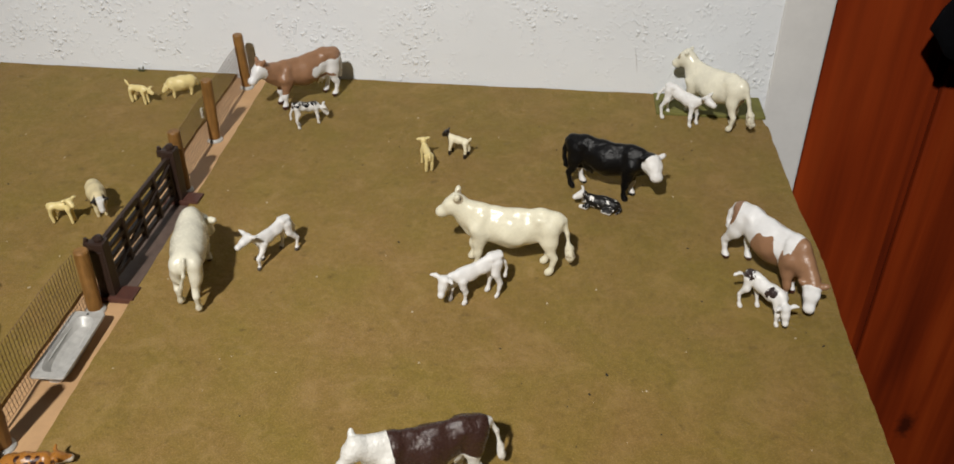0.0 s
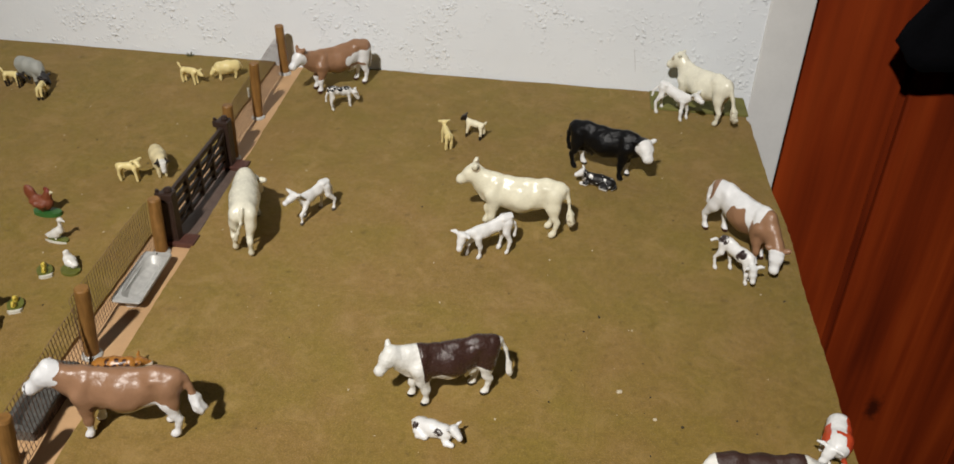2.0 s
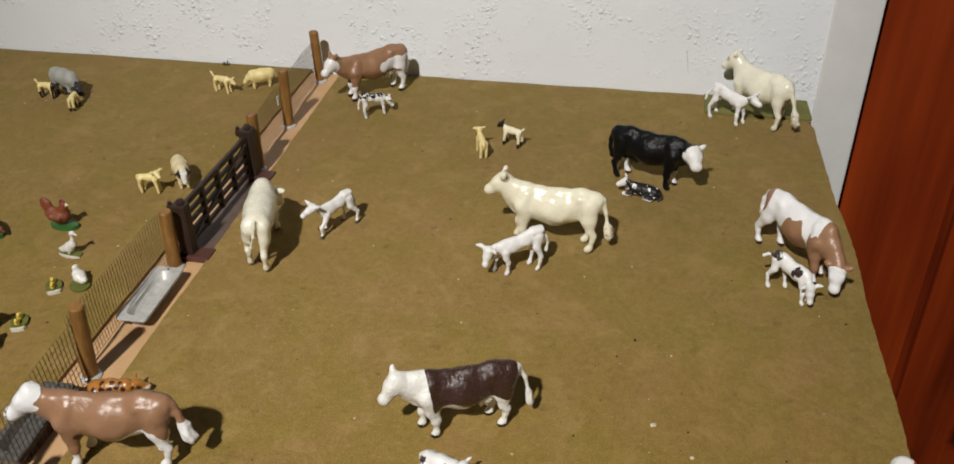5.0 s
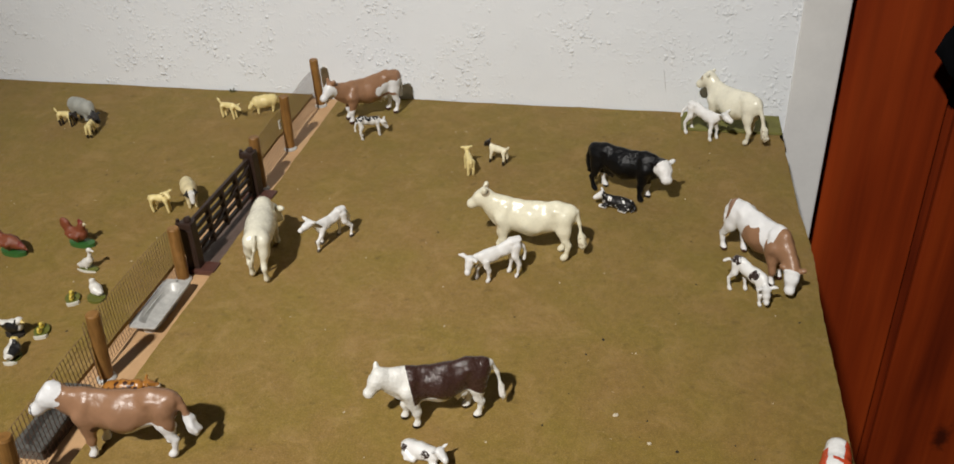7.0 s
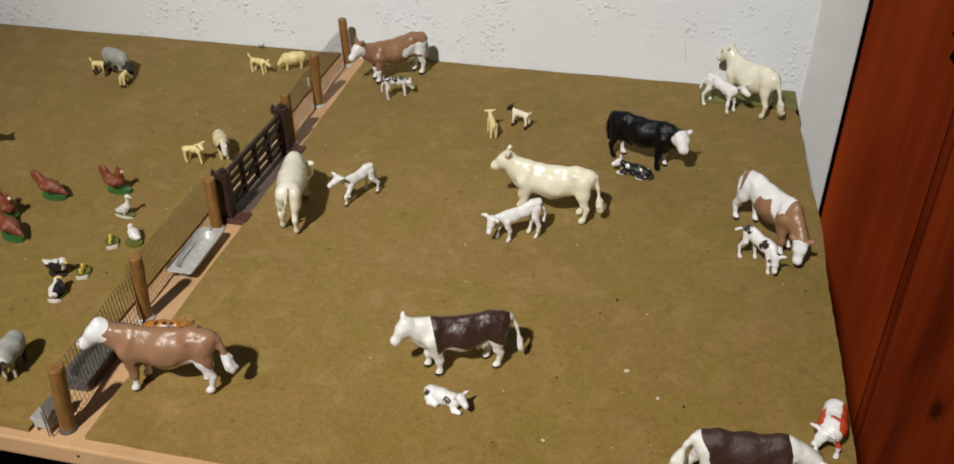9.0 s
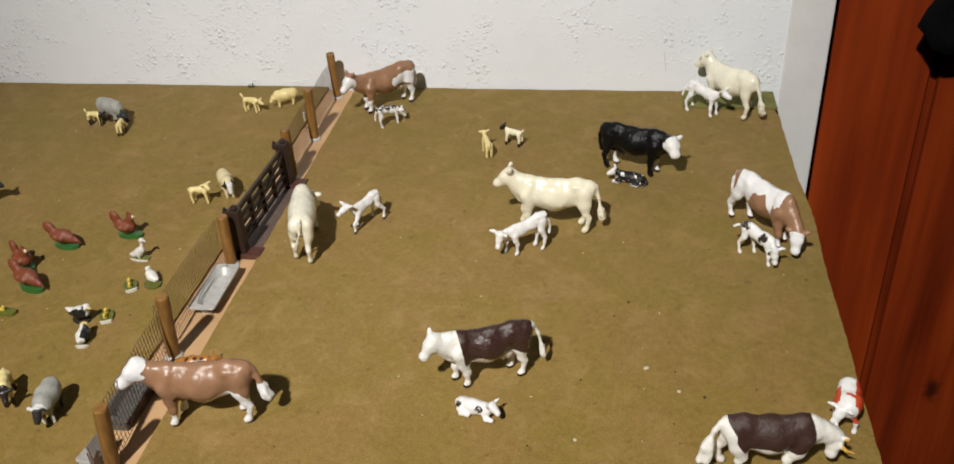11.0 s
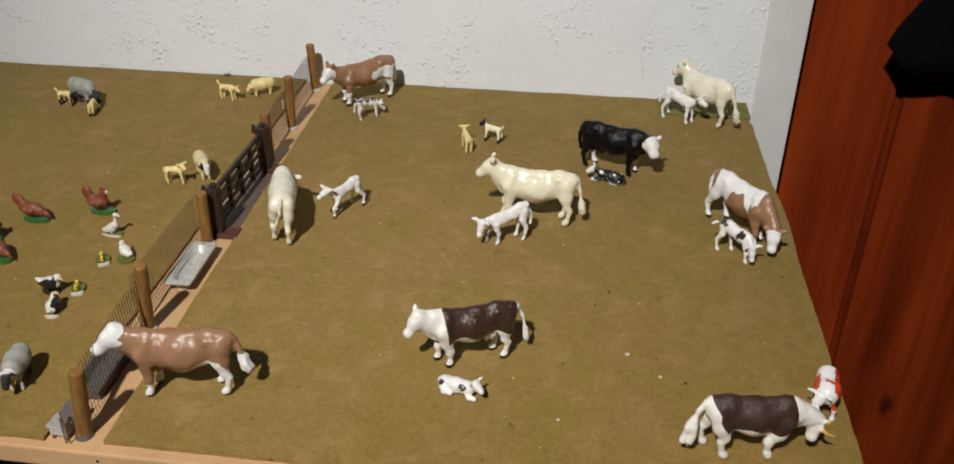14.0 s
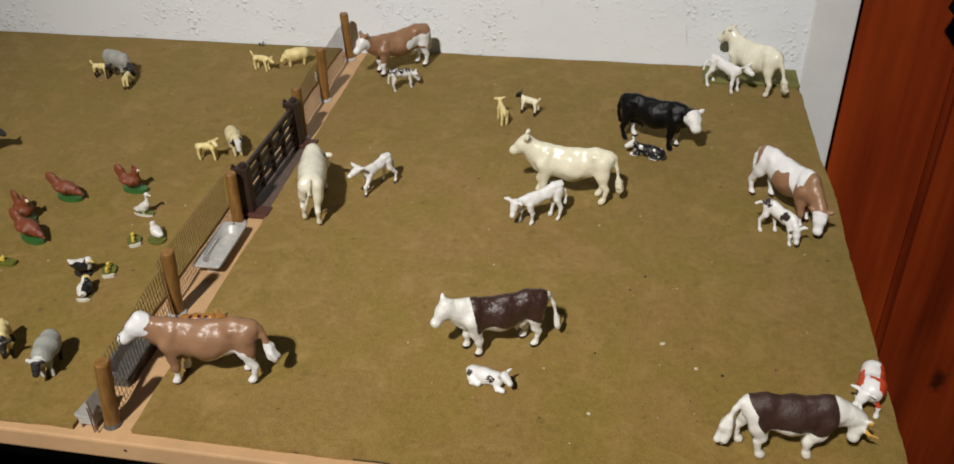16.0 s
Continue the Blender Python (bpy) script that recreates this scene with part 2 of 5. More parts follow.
def add_box(bm, lo, hi, bevel=0.0):
    size = [h - l for l, h in zip(lo, hi)]
    mid = [(h + l) / 2 for l, h in zip(lo, hi)]
    out = bmesh.ops.create_cube(bm, size=1, matrix=Matrix.Translation(mid) @ Matrix.Diagonal((*size, 1)))
    if bevel:
        edges = list({e for v in out["verts"] for e in v.link_edges})
        bmesh.ops.bevel(bm, geom=edges, offset=bevel, segments=2, affect="EDGES", profile=0.6)
    return bm


def box(lo, hi, bevel=0.0):
    return add_box(bmesh.new(), lo, hi, bevel)


def add_tube(bm, pts, radii, n=10, caps=True):
    """A round tube along points."""
    pts = [Vector(p) for p in pts]
    rings = []
    for i, p in enumerate(pts):
        d = (pts[min(i + 1, len(pts) - 1)] - pts[max(i - 1, 0)]).normalized()
        side = d.cross(Vector((0, 0, 1)) if abs(d.z) < 0.9 else Vector((1, 0, 0))).normalized()
        up = side.cross(d)
        r = radii[i] if isinstance(radii, (list, tuple)) else radii
        rings.append([bm.verts.new(p + r * (math.cos(a) * side + math.sin(a) * up)) for a in (2 * math.pi * k / n for k in range(n))])
    for a, b in zip(rings, rings[1:]):
        for k in range(n):
            bm.faces.new((a[k], a[(k + 1) % n], b[(k + 1) % n], b[k]))
    if caps:
        bm.faces.new(rings[0][::-1])
        bm.faces.new(rings[-1])
    return bm


def add_slab(bm, outline, z0, z1):
    """An upright prism over an outline."""
    low = [bm.verts.new((x, y, z0)) for x, y in outline]
    top = [bm.verts.new((x, y, z1)) for x, y in outline]
    n = len(outline)
    bm.faces.new(low[::-1])
    bm.faces.new(top)
    for i in range(n):
        bm.faces.new((low[i], low[(i + 1) % n], top[(i + 1) % n], top[i]))
    bmesh.ops.recalc_face_normals(bm, faces=bm.faces)
    return bm


# ---- the room ----
BACK, RIGHT = 0.392, 0.148
FLOOR_Z, CEIL_Z = -0.78, 1.65


def structure(name, bm, material, label, category):
    return tagged(mesh_ob(name, bm, material), label, category, kind="structure")


def build_room():
    back = structure("wall_back", box((-1.9, BACK, FLOOR_Z), (0.155, BACK + 0.12, CEIL_Z)), PLASTER, "white painted wall with rough lumpy plaster", "wall")
    scratch = add_tube(bmesh.new(), [(0.029, BACK, 0.045), (0.031, BACK, 0.034), (0.033, BACK, 0.020)], [0.0001, 0.0003, 0.0001], 6)
    part("scratch", scratch, CRUMB_GREY, back, "thin grey scratch in the plaster")
    structure("wall_back_above_door", box((0.155, BACK, 1.25), (1.6, BACK + 0.12, CEIL_Z)), PLASTER, "white plaster wall above the door", "wall")
    structure("wall_back_beyond_door", box((0.98, BACK, FLOOR_Z), (1.6, BACK + 0.12, 1.25)), PLASTER, "white plaster wall beside the door", "wall")
    # Unseen walls added to close the room, dark to limit bounce.
    structure("wall_left", box((-2.02, -2.7, FLOOR_Z), (-1.9, BACK + 0.12, CEIL_Z)), DIM_WALL, "plain room wall out of view, darkened to cut bounce light", "wall")
    structure("wall_right", box((1.6, -2.7, FLOOR_Z), (1.72, BACK + 0.12, CEIL_Z)), DIM_WALL, "plain room wall out of view, darkened to cut bounce light", "wall")
    structure("wall_front", box((-2.02, -2.82, FLOOR_Z), (1.72, -2.7, CEIL_Z)), DIM_WALL, "plain room wall out of view, darkened to cut bounce light", "wall")
    structure("floor", box((-2.02, -2.82, FLOOR_Z - 0.1), (1.72, BACK + 0.2, FLOOR_Z)), FLOOR, "dark floor, shade under the table put into its near-black colour", "floor")
    structure("ceiling", box((-2.02, -2.82, CEIL_Z), (1.72, BACK + 0.2, CEIL_Z + 0.1)), CEILING, "plain ceiling out of view, greyed to cut bounce light", "ceiling")
    trim = thing("trim", "white gloss painted door casing beside the board", "door casing", kind="structure")
    part("casing_upright", box((0.1535, 0.3905, FLOOR_Z), (0.197, BACK + 0.12, 1.25), 0.002), GLOSS, trim)
    part("casing_upright", box((0.935, 0.374, FLOOR_Z), (0.981, BACK + 0.12, 1.25), 0.002), GLOSS, trim)
    part("casing_head", box((0.151, 0.373, 1.251), (0.981, BACK - 0.001, 1.30), 0.002), GLOSS, trim)
    door = thing("door_1", "red-brown varnished pine panel door, closed", "door", kind="structure")
    y0, y1 = 0.424, 0.462
    part("stile", box((0.1975, y0, FLOOR_Z + 0.005), (0.311, y1, 1.24), 0.002), DOOR, door)
    part("stile", box((0.83, y0, FLOOR_Z + 0.005), (0.932, y1, 1.24), 0.002), DOOR, door)
    part("mullion", box((0.529, y0, FLOOR_Z + 0.18), (0.634, y1, 1.13), 0.002), DOOR, door)
    part("rail", box((0.3115, y0 + 0.0005, FLOOR_Z + 0.005), (0.8295, y1, -0.70), 0.002), DOOR, door)
    part("rail", box((0.3115, y0 + 0.0005, 1.13), (0.8295, y1, 1.24), 0.002), DOOR, door)
    for a, b in ((0.3115, 0.5285), (0.6345, 0.8295)):
        part("door_panel", box((a, y0 + 0.014, -0.70), (b, y1 - 0.006, 1.13)), DOOR, door)
        part("raised_field", box((a + 0.011, y0 + 0.004, -0.689), (b - 0.011, y0 + 0.0141, 1.119), 0.004), DOOR, door)


def build_garment():
    """A black garment that hangs on the door."""
    bm = bmesh.new()
    nu, nv = 60, 50
    grid = {}
    for i in range(nu + 1):
        u = i / nu
        for j in range(nv + 1):
            v = j / nv
            low = np.interp(u, (0, 0.03, 0.06, 0.10, 0.19, 0.37, 0.6, 1), (0.080, 0.070, 0.057, 0.051, 0.053, 0.049, 0.053, 0.051)) + 0.0006 * math.sin(u * 90)
            z = low + v * 0.85
            x = 0.273 + 0.30 * u + (1 - u) ** 3 * (0.5 * min(max(z - 0.085, 0), 0.07) + 0.006 * math.sin(60 * z) * min(1, 8 * v))
            hang = 0.3 + 0.7 * min(1, 3 * v)
            y = 0.374 - hang * (0.006 * math.sin(u * 21 + 2 * v) + 0.004 * math.sin(u * 47 + 5 * v))
            grid[i, j] = bm.verts.new((x, y, z))
    for i in range(nu):
        for j in range(nv):
            bm.faces.new((grid[i, j], grid[i + 1, j], grid[i + 1, j + 1], grid[i, j + 1]))
    ob = mesh_ob("garment", bm, CLOTH, smooth=True)
    solid = ob.modifiers.new("solid", "SOLIDIFY")
    solid.thickness, solid.offset = 0.004, 0
    tagged(ob, "black cloth garment hanging on the red door", "clothing")


def wavy(points, amp, seed, step=0.006):
    """An outline with slightly frayed straight sides."""
    out = []
    for (x0, y0), (x1, y1) in zip(points, points[1:] + points[:1]):
        d = math.hypot(x1 - x0, y1 - y0)
        n = max(1, int(d / step))
        for i in range(n):
            f = i / n
            x, y = x0 + (x1 - x0) * f, y0 + (y1 - y0) * f
            w = amp * (noise.noise((x * 22, y * 22, seed)) + 0.6 * noise.noise((x * 120, y * 120, seed + 3)))
            out.append((x - (y1 - y0) / d * w, y + (x1 - x0) / d * w))
    return out


def build_board():
    board = thing("display_board", "peach painted board on legs that carries the toy farm", "table")
    part("board_top", box((-1.25, -0.208, -0.0172), (0.1435, 0.388, -0.003), 0.0015), PEACH, board)
    part("apron", box((-1.2, -0.12, -0.075), (0.10, -0.10, -0.0172)), LEG_WOOD, board)
    part("apron", box((-1.2, 0.33, -0.075), (0.10, 0.35, -0.0172)), LEG_WOOD, board)
    for x in (-1.2, 0.06):
        for y in (-0.10, 0.29):
            part("leg", box((x, y, FLOOR_Z), (x + 0.04, y + 0.04, -0.0172), 0.002), LEG_WOOD, board)
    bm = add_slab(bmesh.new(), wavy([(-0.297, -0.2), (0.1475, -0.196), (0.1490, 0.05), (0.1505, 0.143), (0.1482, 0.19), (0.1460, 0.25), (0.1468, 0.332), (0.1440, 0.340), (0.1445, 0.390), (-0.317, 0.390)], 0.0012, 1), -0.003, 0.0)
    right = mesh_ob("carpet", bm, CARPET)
    tagged(right, "olive-brown felt carpet piece laid on the board as pasture", "carpet", "pasture carpets")
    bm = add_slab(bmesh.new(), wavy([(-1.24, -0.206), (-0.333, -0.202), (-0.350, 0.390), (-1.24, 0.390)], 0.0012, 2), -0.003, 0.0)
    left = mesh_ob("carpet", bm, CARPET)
    tagged(left, "olive-brown felt carpet piece for sheep and poultry", "carpet", "pasture carpets")
    part("edge_strip", add_slab(bmesh.new(), wavy([(-0.20, -0.1998), (0.1472, -0.1967), (0.147, -0.190), (-0.20, -0.190)], 0.0008, 7), -0.0025, -0.0015), CRUMB, right, "thin dark strip along the front edge of the carpet")
    part("nail_head", add_tube(bmesh.new(), [(-0.298, -0.2079, -0.0085), (-0.298, -0.2084, -0.0085)], 0.0009, 10), CRUMB, board, "dark nail head")
    bm = bmesh.new()
    for i, (dx, dz, w) in enumerate(((-0.002, 0.004, 0.0008), (0.0015, 0.006, 0.0007), (0.003, 0.0035, 0.0007), (-0.003, 0.002, 0.0007))):
        add_tube(bm, [(-0.443 + dx * 0.3, 0.385, 0.0005), (-0.443 + dx, 0.3845, dz * 0.6), (-0.443 + dx * 1.6, 0.384, dz)], [w, w * 1.1, 0.0003], 6)
    tagged(mesh_ob("plant_scrap", bm, plain("withered_plant", (0.06, 0.062, 0.02), 0.8, 0.3, 400)), "small dull green plant scrap against the wall", "debris")
    card = mesh_ob("green_card", box((0.050, 0.346, 0.0), (0.146, 0.387, 0.0026), 0.0006), GREEN_BOARD)
    tagged(card, "flat green card lying against the wall", "card")


# ---- the fence ----
POSTS = [(-0.312, -0.194, 0.048), (-0.321, -0.088, 0.051), (-0.3245, 0.029, 0.044), (-0.322, 0.178, 0.049), (-0.327, 0.261, 0.053), (-0.333, 0.367, 0.050)]
LEANS = [(0.006, 0.0), (0.004, 0.0), (0.001, 0.0), (0.0, 0.0), (0.001, 0.0), (-0.002, 0.0)]


def build_fence():
    fence = thing("fence", "toy fence of brown dowel posts and wire netting", "fence")
    for (x, y, h), (lx, ly) in zip(POSTS, LEANS):
        z0 = -0.003
        r = 0.0047
        bm = add_tube(bmesh.new(), [(x, y, z0 + 0.0015), (x + lx * 0.5, y, h * 0.5), (x + lx, y + ly, h - 0.001), (x + lx, y + ly, h)], [r, r, r * 0.98, r * 0.85], 18)
        post = part("post", bm, POST_WOOD, fence, smooth=False)
        bm = add_tube(bmesh.new(), [(x, y, z0), (x, y, z0 + 0.0012), (x, y, z0 + 0.0026)], [r * k for k in ((1.42, 1.38, 1.06) if y > -0.15 else (1.22, 1.18, 1.04))], 20)
        part("post_foot", bm, GREY_METAL if y > -0.15 else DULL_GREY, post, "grey metal foot")
    for a, b, off in ((0, 1, 0.0), (1, 2, -0.006), (3, 4, -0.003), (4, 5, -0.003)):
        (xa, ya, ha), (xb, yb, hb) = POSTS[a], POSTS[b]
        bm = bmesh.new()
        length = math.hypot(xb - xa, yb - ya)
        n, rows = int(length / (0.0036 if a == 0 else 0.0031)), (9 if a == 0 else 11)
        top = 0.041

        def spot(f, g):
            bulge = -0.0015 * math.sin(math.pi * f) * g + off + 0.0005 * math.sin(9 * f + 4 * g)
            return (xa + (xb - xa) * f + bulge, ya + (yb - ya) * f, -0.001 + top * g)
        for i in range(n + 1):
            f = i / n
            add_tube(bm, [spot(f, g / 4) for g in range(5)], 0.00027 if a == 0 else 0.00022, 4, False)
        for j in range(rows + 1):
            g = j / rows
            add_tube(bm, [spot(i / 12, g) for i in range(13)], 0.00021 if a == 0 else 0.00016, 4, False)
        tagged(part("wire_netting", bm, WIRE, fence, "fine brown wire netting"), kind="stuff")
    build_extras(fence)


def build_extras(fence):
    part("white_clip", box((-0.3325, 0.2535, 0.021), (-0.3305, 0.2565, 0.030), 0.0006), WHITE_EDGE, fence, "small white clip on the netting")


def build_gate():
    gate = thing("farm_gate", "dark brown plastic five-bar gate between two gate posts", "gate")
    x, y0, y1 = -0.3205, 0.044, 0.166
    for y, w, h, near in ((y0, 0.0046, 0.0415, True), (y1 - 0.004, 0.0054, 0.043, False)):
        bm = box((x - 0.0050, y - w, -0.003), (x + 0.0054, y + w, h), 0.0012)
        add_box(bm, (x - 0.0038, y - w - 0.0006, 0.004), (x + 0.0042, y + w + 0.0006, h - 0.006), 0.0006)
        post = part("gate_post", bm, GATE_BROWN, gate)
        bm = add_tube(bmesh.new(), [(x + 0.0012, y, h - 0.0004), (x + 0.0012, y, h + 0.0016), (x + 0.0010, y, h + 0.0034), (x + 0.001, y, h + 0.0040)], [0.0029, 0.0030, 0.0024, 0.0010], 9)
        part("post_cap", bm, GATE_BROWN, post)
        lug = box((x - 0.0092, y - 0.0022, h - 0.0072), (x - 0.0046, y + 0.0028, h - 0.0012), 0.0011)
        add_tube(lug, [(x - 0.0075, y, h - 0.0018), (x - 0.0075, y, h + 0.0010)], [0.0016, 0.0013], 10)
        part("hinge_lug", lug, GATE_BROWN, post)
        bm = box((x - 0.012, y - 0.007, -0.003), (x + 0.0175, y + 0.007, 0.0014 if near else 0.002), 0.0010)
        part("post_foot", bm, GATE_FOOT, post)
    part("base_plate", box((x - 0.009, y0 + 0.0075, -0.003), (x + 0.0135, y1 - 0.0115, -0.0012), 0.0004), GATE_BASE, gate, "dull brown base plate")
    a, b = y0 + 0.0056, y1 - 0.0106
    for z in (0.006, 0.0135, 0.021, 0.0285, 0.0368):
        h = 0.0015 if z < 0.03 else 0.0023
        bm = box((x - 0.0014, a, z - h), (x + 0.0014, b, z + h), 0.0005)
        part("rail", bm, GATE_BROWN, gate)
    for i in range(5):
        y = a + 0.0012 + (b - a - 0.0024) * i / 4
        part("upright", box((x - 0.0021, y - 0.0017, 0.004), (x + 0.0021, y + 0.0017, 0.0385), 0.0005), GATE_BROWN, gate)
    bm = add_tube(bmesh.new(), [(x + 0.0012, a, 0.008), (x + 0.0012, b, 0.034)], 0.0014, 6)
    part("brace", bm, GATE_BROWN, gate)


def build_trough(at, yaw, label, foot=0.55, body=None, top=None):
    """A grey sink-like trough: wide thin rim, oval basin, narrower foot, drain hole."""
    bm = bmesh.new()
    L, W, H, n = 0.030, 0.0107, 0.0095, 56

    def ring(rx, ry, z, p=2.6):
        out = []
        for k in range(n):
            a = 2 * math.pi * k / n
            c, s = math.cos(a), math.sin(a)
            out.append(bm.verts.new((rx * math.copysign(abs(c) ** (2 / p), c), ry * math.copysign(abs(s) ** (2 / p), s), z)))
        return out
    rings = [ring(L * (0.6 + 0.36 * foot), W * foot, 0, 4 if foot < 0.8 else 12), ring(L * (0.62 + 0.36 * foot), W * (foot + 0.03), H * 0.8, 4 if foot < 0.8 else 12), ring(L * 0.99, W * 0.985, H * 0.82, 14), ring(L, W, H * 0.9, 16), ring(L * 0.99, W * 0.975, H, 14),
             ring(L * 0.84, W * 0.76, H, 3.0), ring(L * 0.80, W * 0.70, H * 0.88, 2.8), ring(L * 0.70, W * 0.52, H * 0.5, 2.4), ring(L * 0.45, W * 0.3, H * 0.36, 2.2), ring(L * 0.1, W * 0.08, H * 0.34, 2)]
    for a, b in zip(rings, rings[1:]):
        for k in range(n):
            bm.faces.new((a[k], a[(k + 1) % n], b[(k + 1) % n], b[k]))
    bm.faces.new(rings[0][::-1])
    bm.faces.new(rings[-1])
    bmesh.ops.recalc_face_normals(bm, faces=bm.faces)
    trough = thing("water_trough", label, "trough", "toy troughs", at=at, yaw=yaw)
    if body:
        for f in bm.faces:
            f.material_index = 1 if f.calc_center_median().z < H * 0.86 and max(abs(v.co.y) for v in f.verts) > W * 0.8 else 0
    part("basin", bm, [top or GREY_METAL] + ([body] if body else []), trough, smooth=False)
    bm = add_tube(bmesh.new(), [(0.0272, 0.0, 0.0093), (0.0272, 0.0, 0.0097)], 0.0008, 12)
    part("drain_hole", bm, CRUMB, trough)


def build_manger():
    """A small feeder: a box on short legs under a pitched lid."""
    feeder = thing("feeder", "small grey metal feeder with a pitched lid by the end post", "feeder", at=(-0.3228, -0.194, -0.003), yaw=-4)
    bm = box((-0.0070, -0.0062, 0.0035), (0.0040, 0.0062, 0.0105), 0.0006)
    add_box(bm, (-0.0078, -0.0068, 0.0092), (0.0046, 0.0068, 0.0108), 0.0004)
    part("tray", bm, GREY_METAL, feeder)
    bm = bmesh.new()
    lo = [bm.verts.new((x, y, z)) for y in (-0.0066, 0.0066) for x, z in ((-0.0082, 0.0109), (0.0058, 0.0109), (0.0030, 0.0235))]
    for f in ((0, 2, 1), (3, 4, 5), (0, 1, 4, 3), (1, 2, 5, 4), (2, 0, 3, 5)):
        bm.faces.new([lo[i] for i in f])
    bmesh.ops.recalc_face_normals(bm, faces=bm.faces)
    part("lid", bm, GREY_METAL, feeder)
    for x in (-0.0058, 0.0032):
        for y in (-0.0052, 0.0052):
            part("leg", add_tube(bmesh.new(), [(x, y, 0.0), (x * 0.98, y, 0.0045)], 0.0008, 8), WIRE, feeder)
    part("wire_stay", add_tube(bmesh.new(), [(0.0064, -0.0074, 0.0), (0.0052, -0.0074, 0.024)], 0.0004, 6), WIRE, feeder)
    part("wire_stay", add_tube(bmesh.new(), [(0.0038, -0.0078, 0.0), (0.0040, -0.0078, 0.020)], 0.0004, 6), WIRE, feeder)


build_room()
build_garment()
build_board()
build_fence()
build_gate()
build_trough((-0.3195, -0.0135, -0.003), 92, "grey metal toy water trough with a drain hole beside the fence")
build_trough((-0.3275, -0.135, -0.003), 92, "dull grey and brown toy trough behind the wire netting", 0.93, GATE_BROWN, DULL_GREY)
build_manger()


# ---- toy figures: soft solids of tapered limbs, skinned into one mesh each ----
def limb(a, b, ra, rb, wide=1.0, k=3.0):
    return (np.array(a, float), np.array(b, float), ra, rb, wide, k)


def chain(points, wide=1.0, k=3.0):
    """Limbs through points of (x, y, z, radius)."""
    return [limb(p[:3], q[:3], p[3], q[3], wide, k) for p, q in zip(points, points[1:])]


def both(points, wide=1.0, k=2.0):
    """The same limb on the two sides."""
    return chain(points, wide, k) + chain([(x, -y, z, r) for x, y, z, r in points], wide, k)


ROUGH = [(0.45, 0.2, 0.3, 0.3), (-0.3, 0.5, 0.25, 1.9), (0.2, -0.3, 0.55, 4.0), (0.7, 0.5, -0.3, 2.2), (-0.5, 0.2, 0.8, 5.1)]


def solid_field(limbs, h, lump=0.0):
    reach = 4.0
    lo = np.min([np.minimum(a, b) - max(ra, rb) * max(w, 1) for a, b, ra, rb, w, k in limbs], axis=0) - reach
    hi = np.max([np.maximum(a, b) + max(ra, rb) * max(w, 1) for a, b, ra, rb, w, k in limbs], axis=0) + reach
    n = np.ceil((hi - lo) / h).astype(int) + 1
    field = np.full(n, 20.0, np.float32)
    axes = [lo[i] + h * np.arange(n[i]) for i in range(3)]
    for a, b, ra, rb, w, k in limbs:
        m = max(ra, rb) * max(w, 1) + k + 2 * h
        i0 = np.maximum(((np.minimum(a, b) - m - lo) / h).astype(int), 0)
        i1 = np.minimum(((np.maximum(a, b) + m - lo) / h).astype(int) + 2, n)
        X, Y, Z = np.meshgrid(*[axes[i][i0[i]:i1[i]] for i in range(3)], indexing="ij", sparse=True)
        d = b - a
        mid = (a[1] + b[1]) / 2
        Yw = mid + (Y - mid) / w
        t = np.clip(((X - a[0]) * d[0] + (Yw - a[1]) * d[1] + (Z - a[2]) * d[2]) / max(float(d @ d), 1e-9), 0, 1)
        dist = np.sqrt((X - a[0] - t * d[0]) ** 2 + (Yw - a[1] - t * d[1]) ** 2 + (Z - a[2] - t * d[2]) ** 2) - (ra + t * (rb - ra))
        dist = dist * min(w, 1.0)
        block = field[i0[0]:i1[0], i0[1]:i1[1], i0[2]:i1[2]]
        q = np.maximum(k - np.abs(block - dist), 0) / k
        block[...] = np.minimum(block, dist) - q * q * k * 0.25
    X, Y, Z = np.meshgrid(*axes, indexing="ij", sparse=True)
    wave = sum(np.sin(ax * X + ay * Y + az * Z + ph) for ax, ay, az, ph in ROUGH)
    field += (lump * wave).astype(np.float32)
    return field, lo


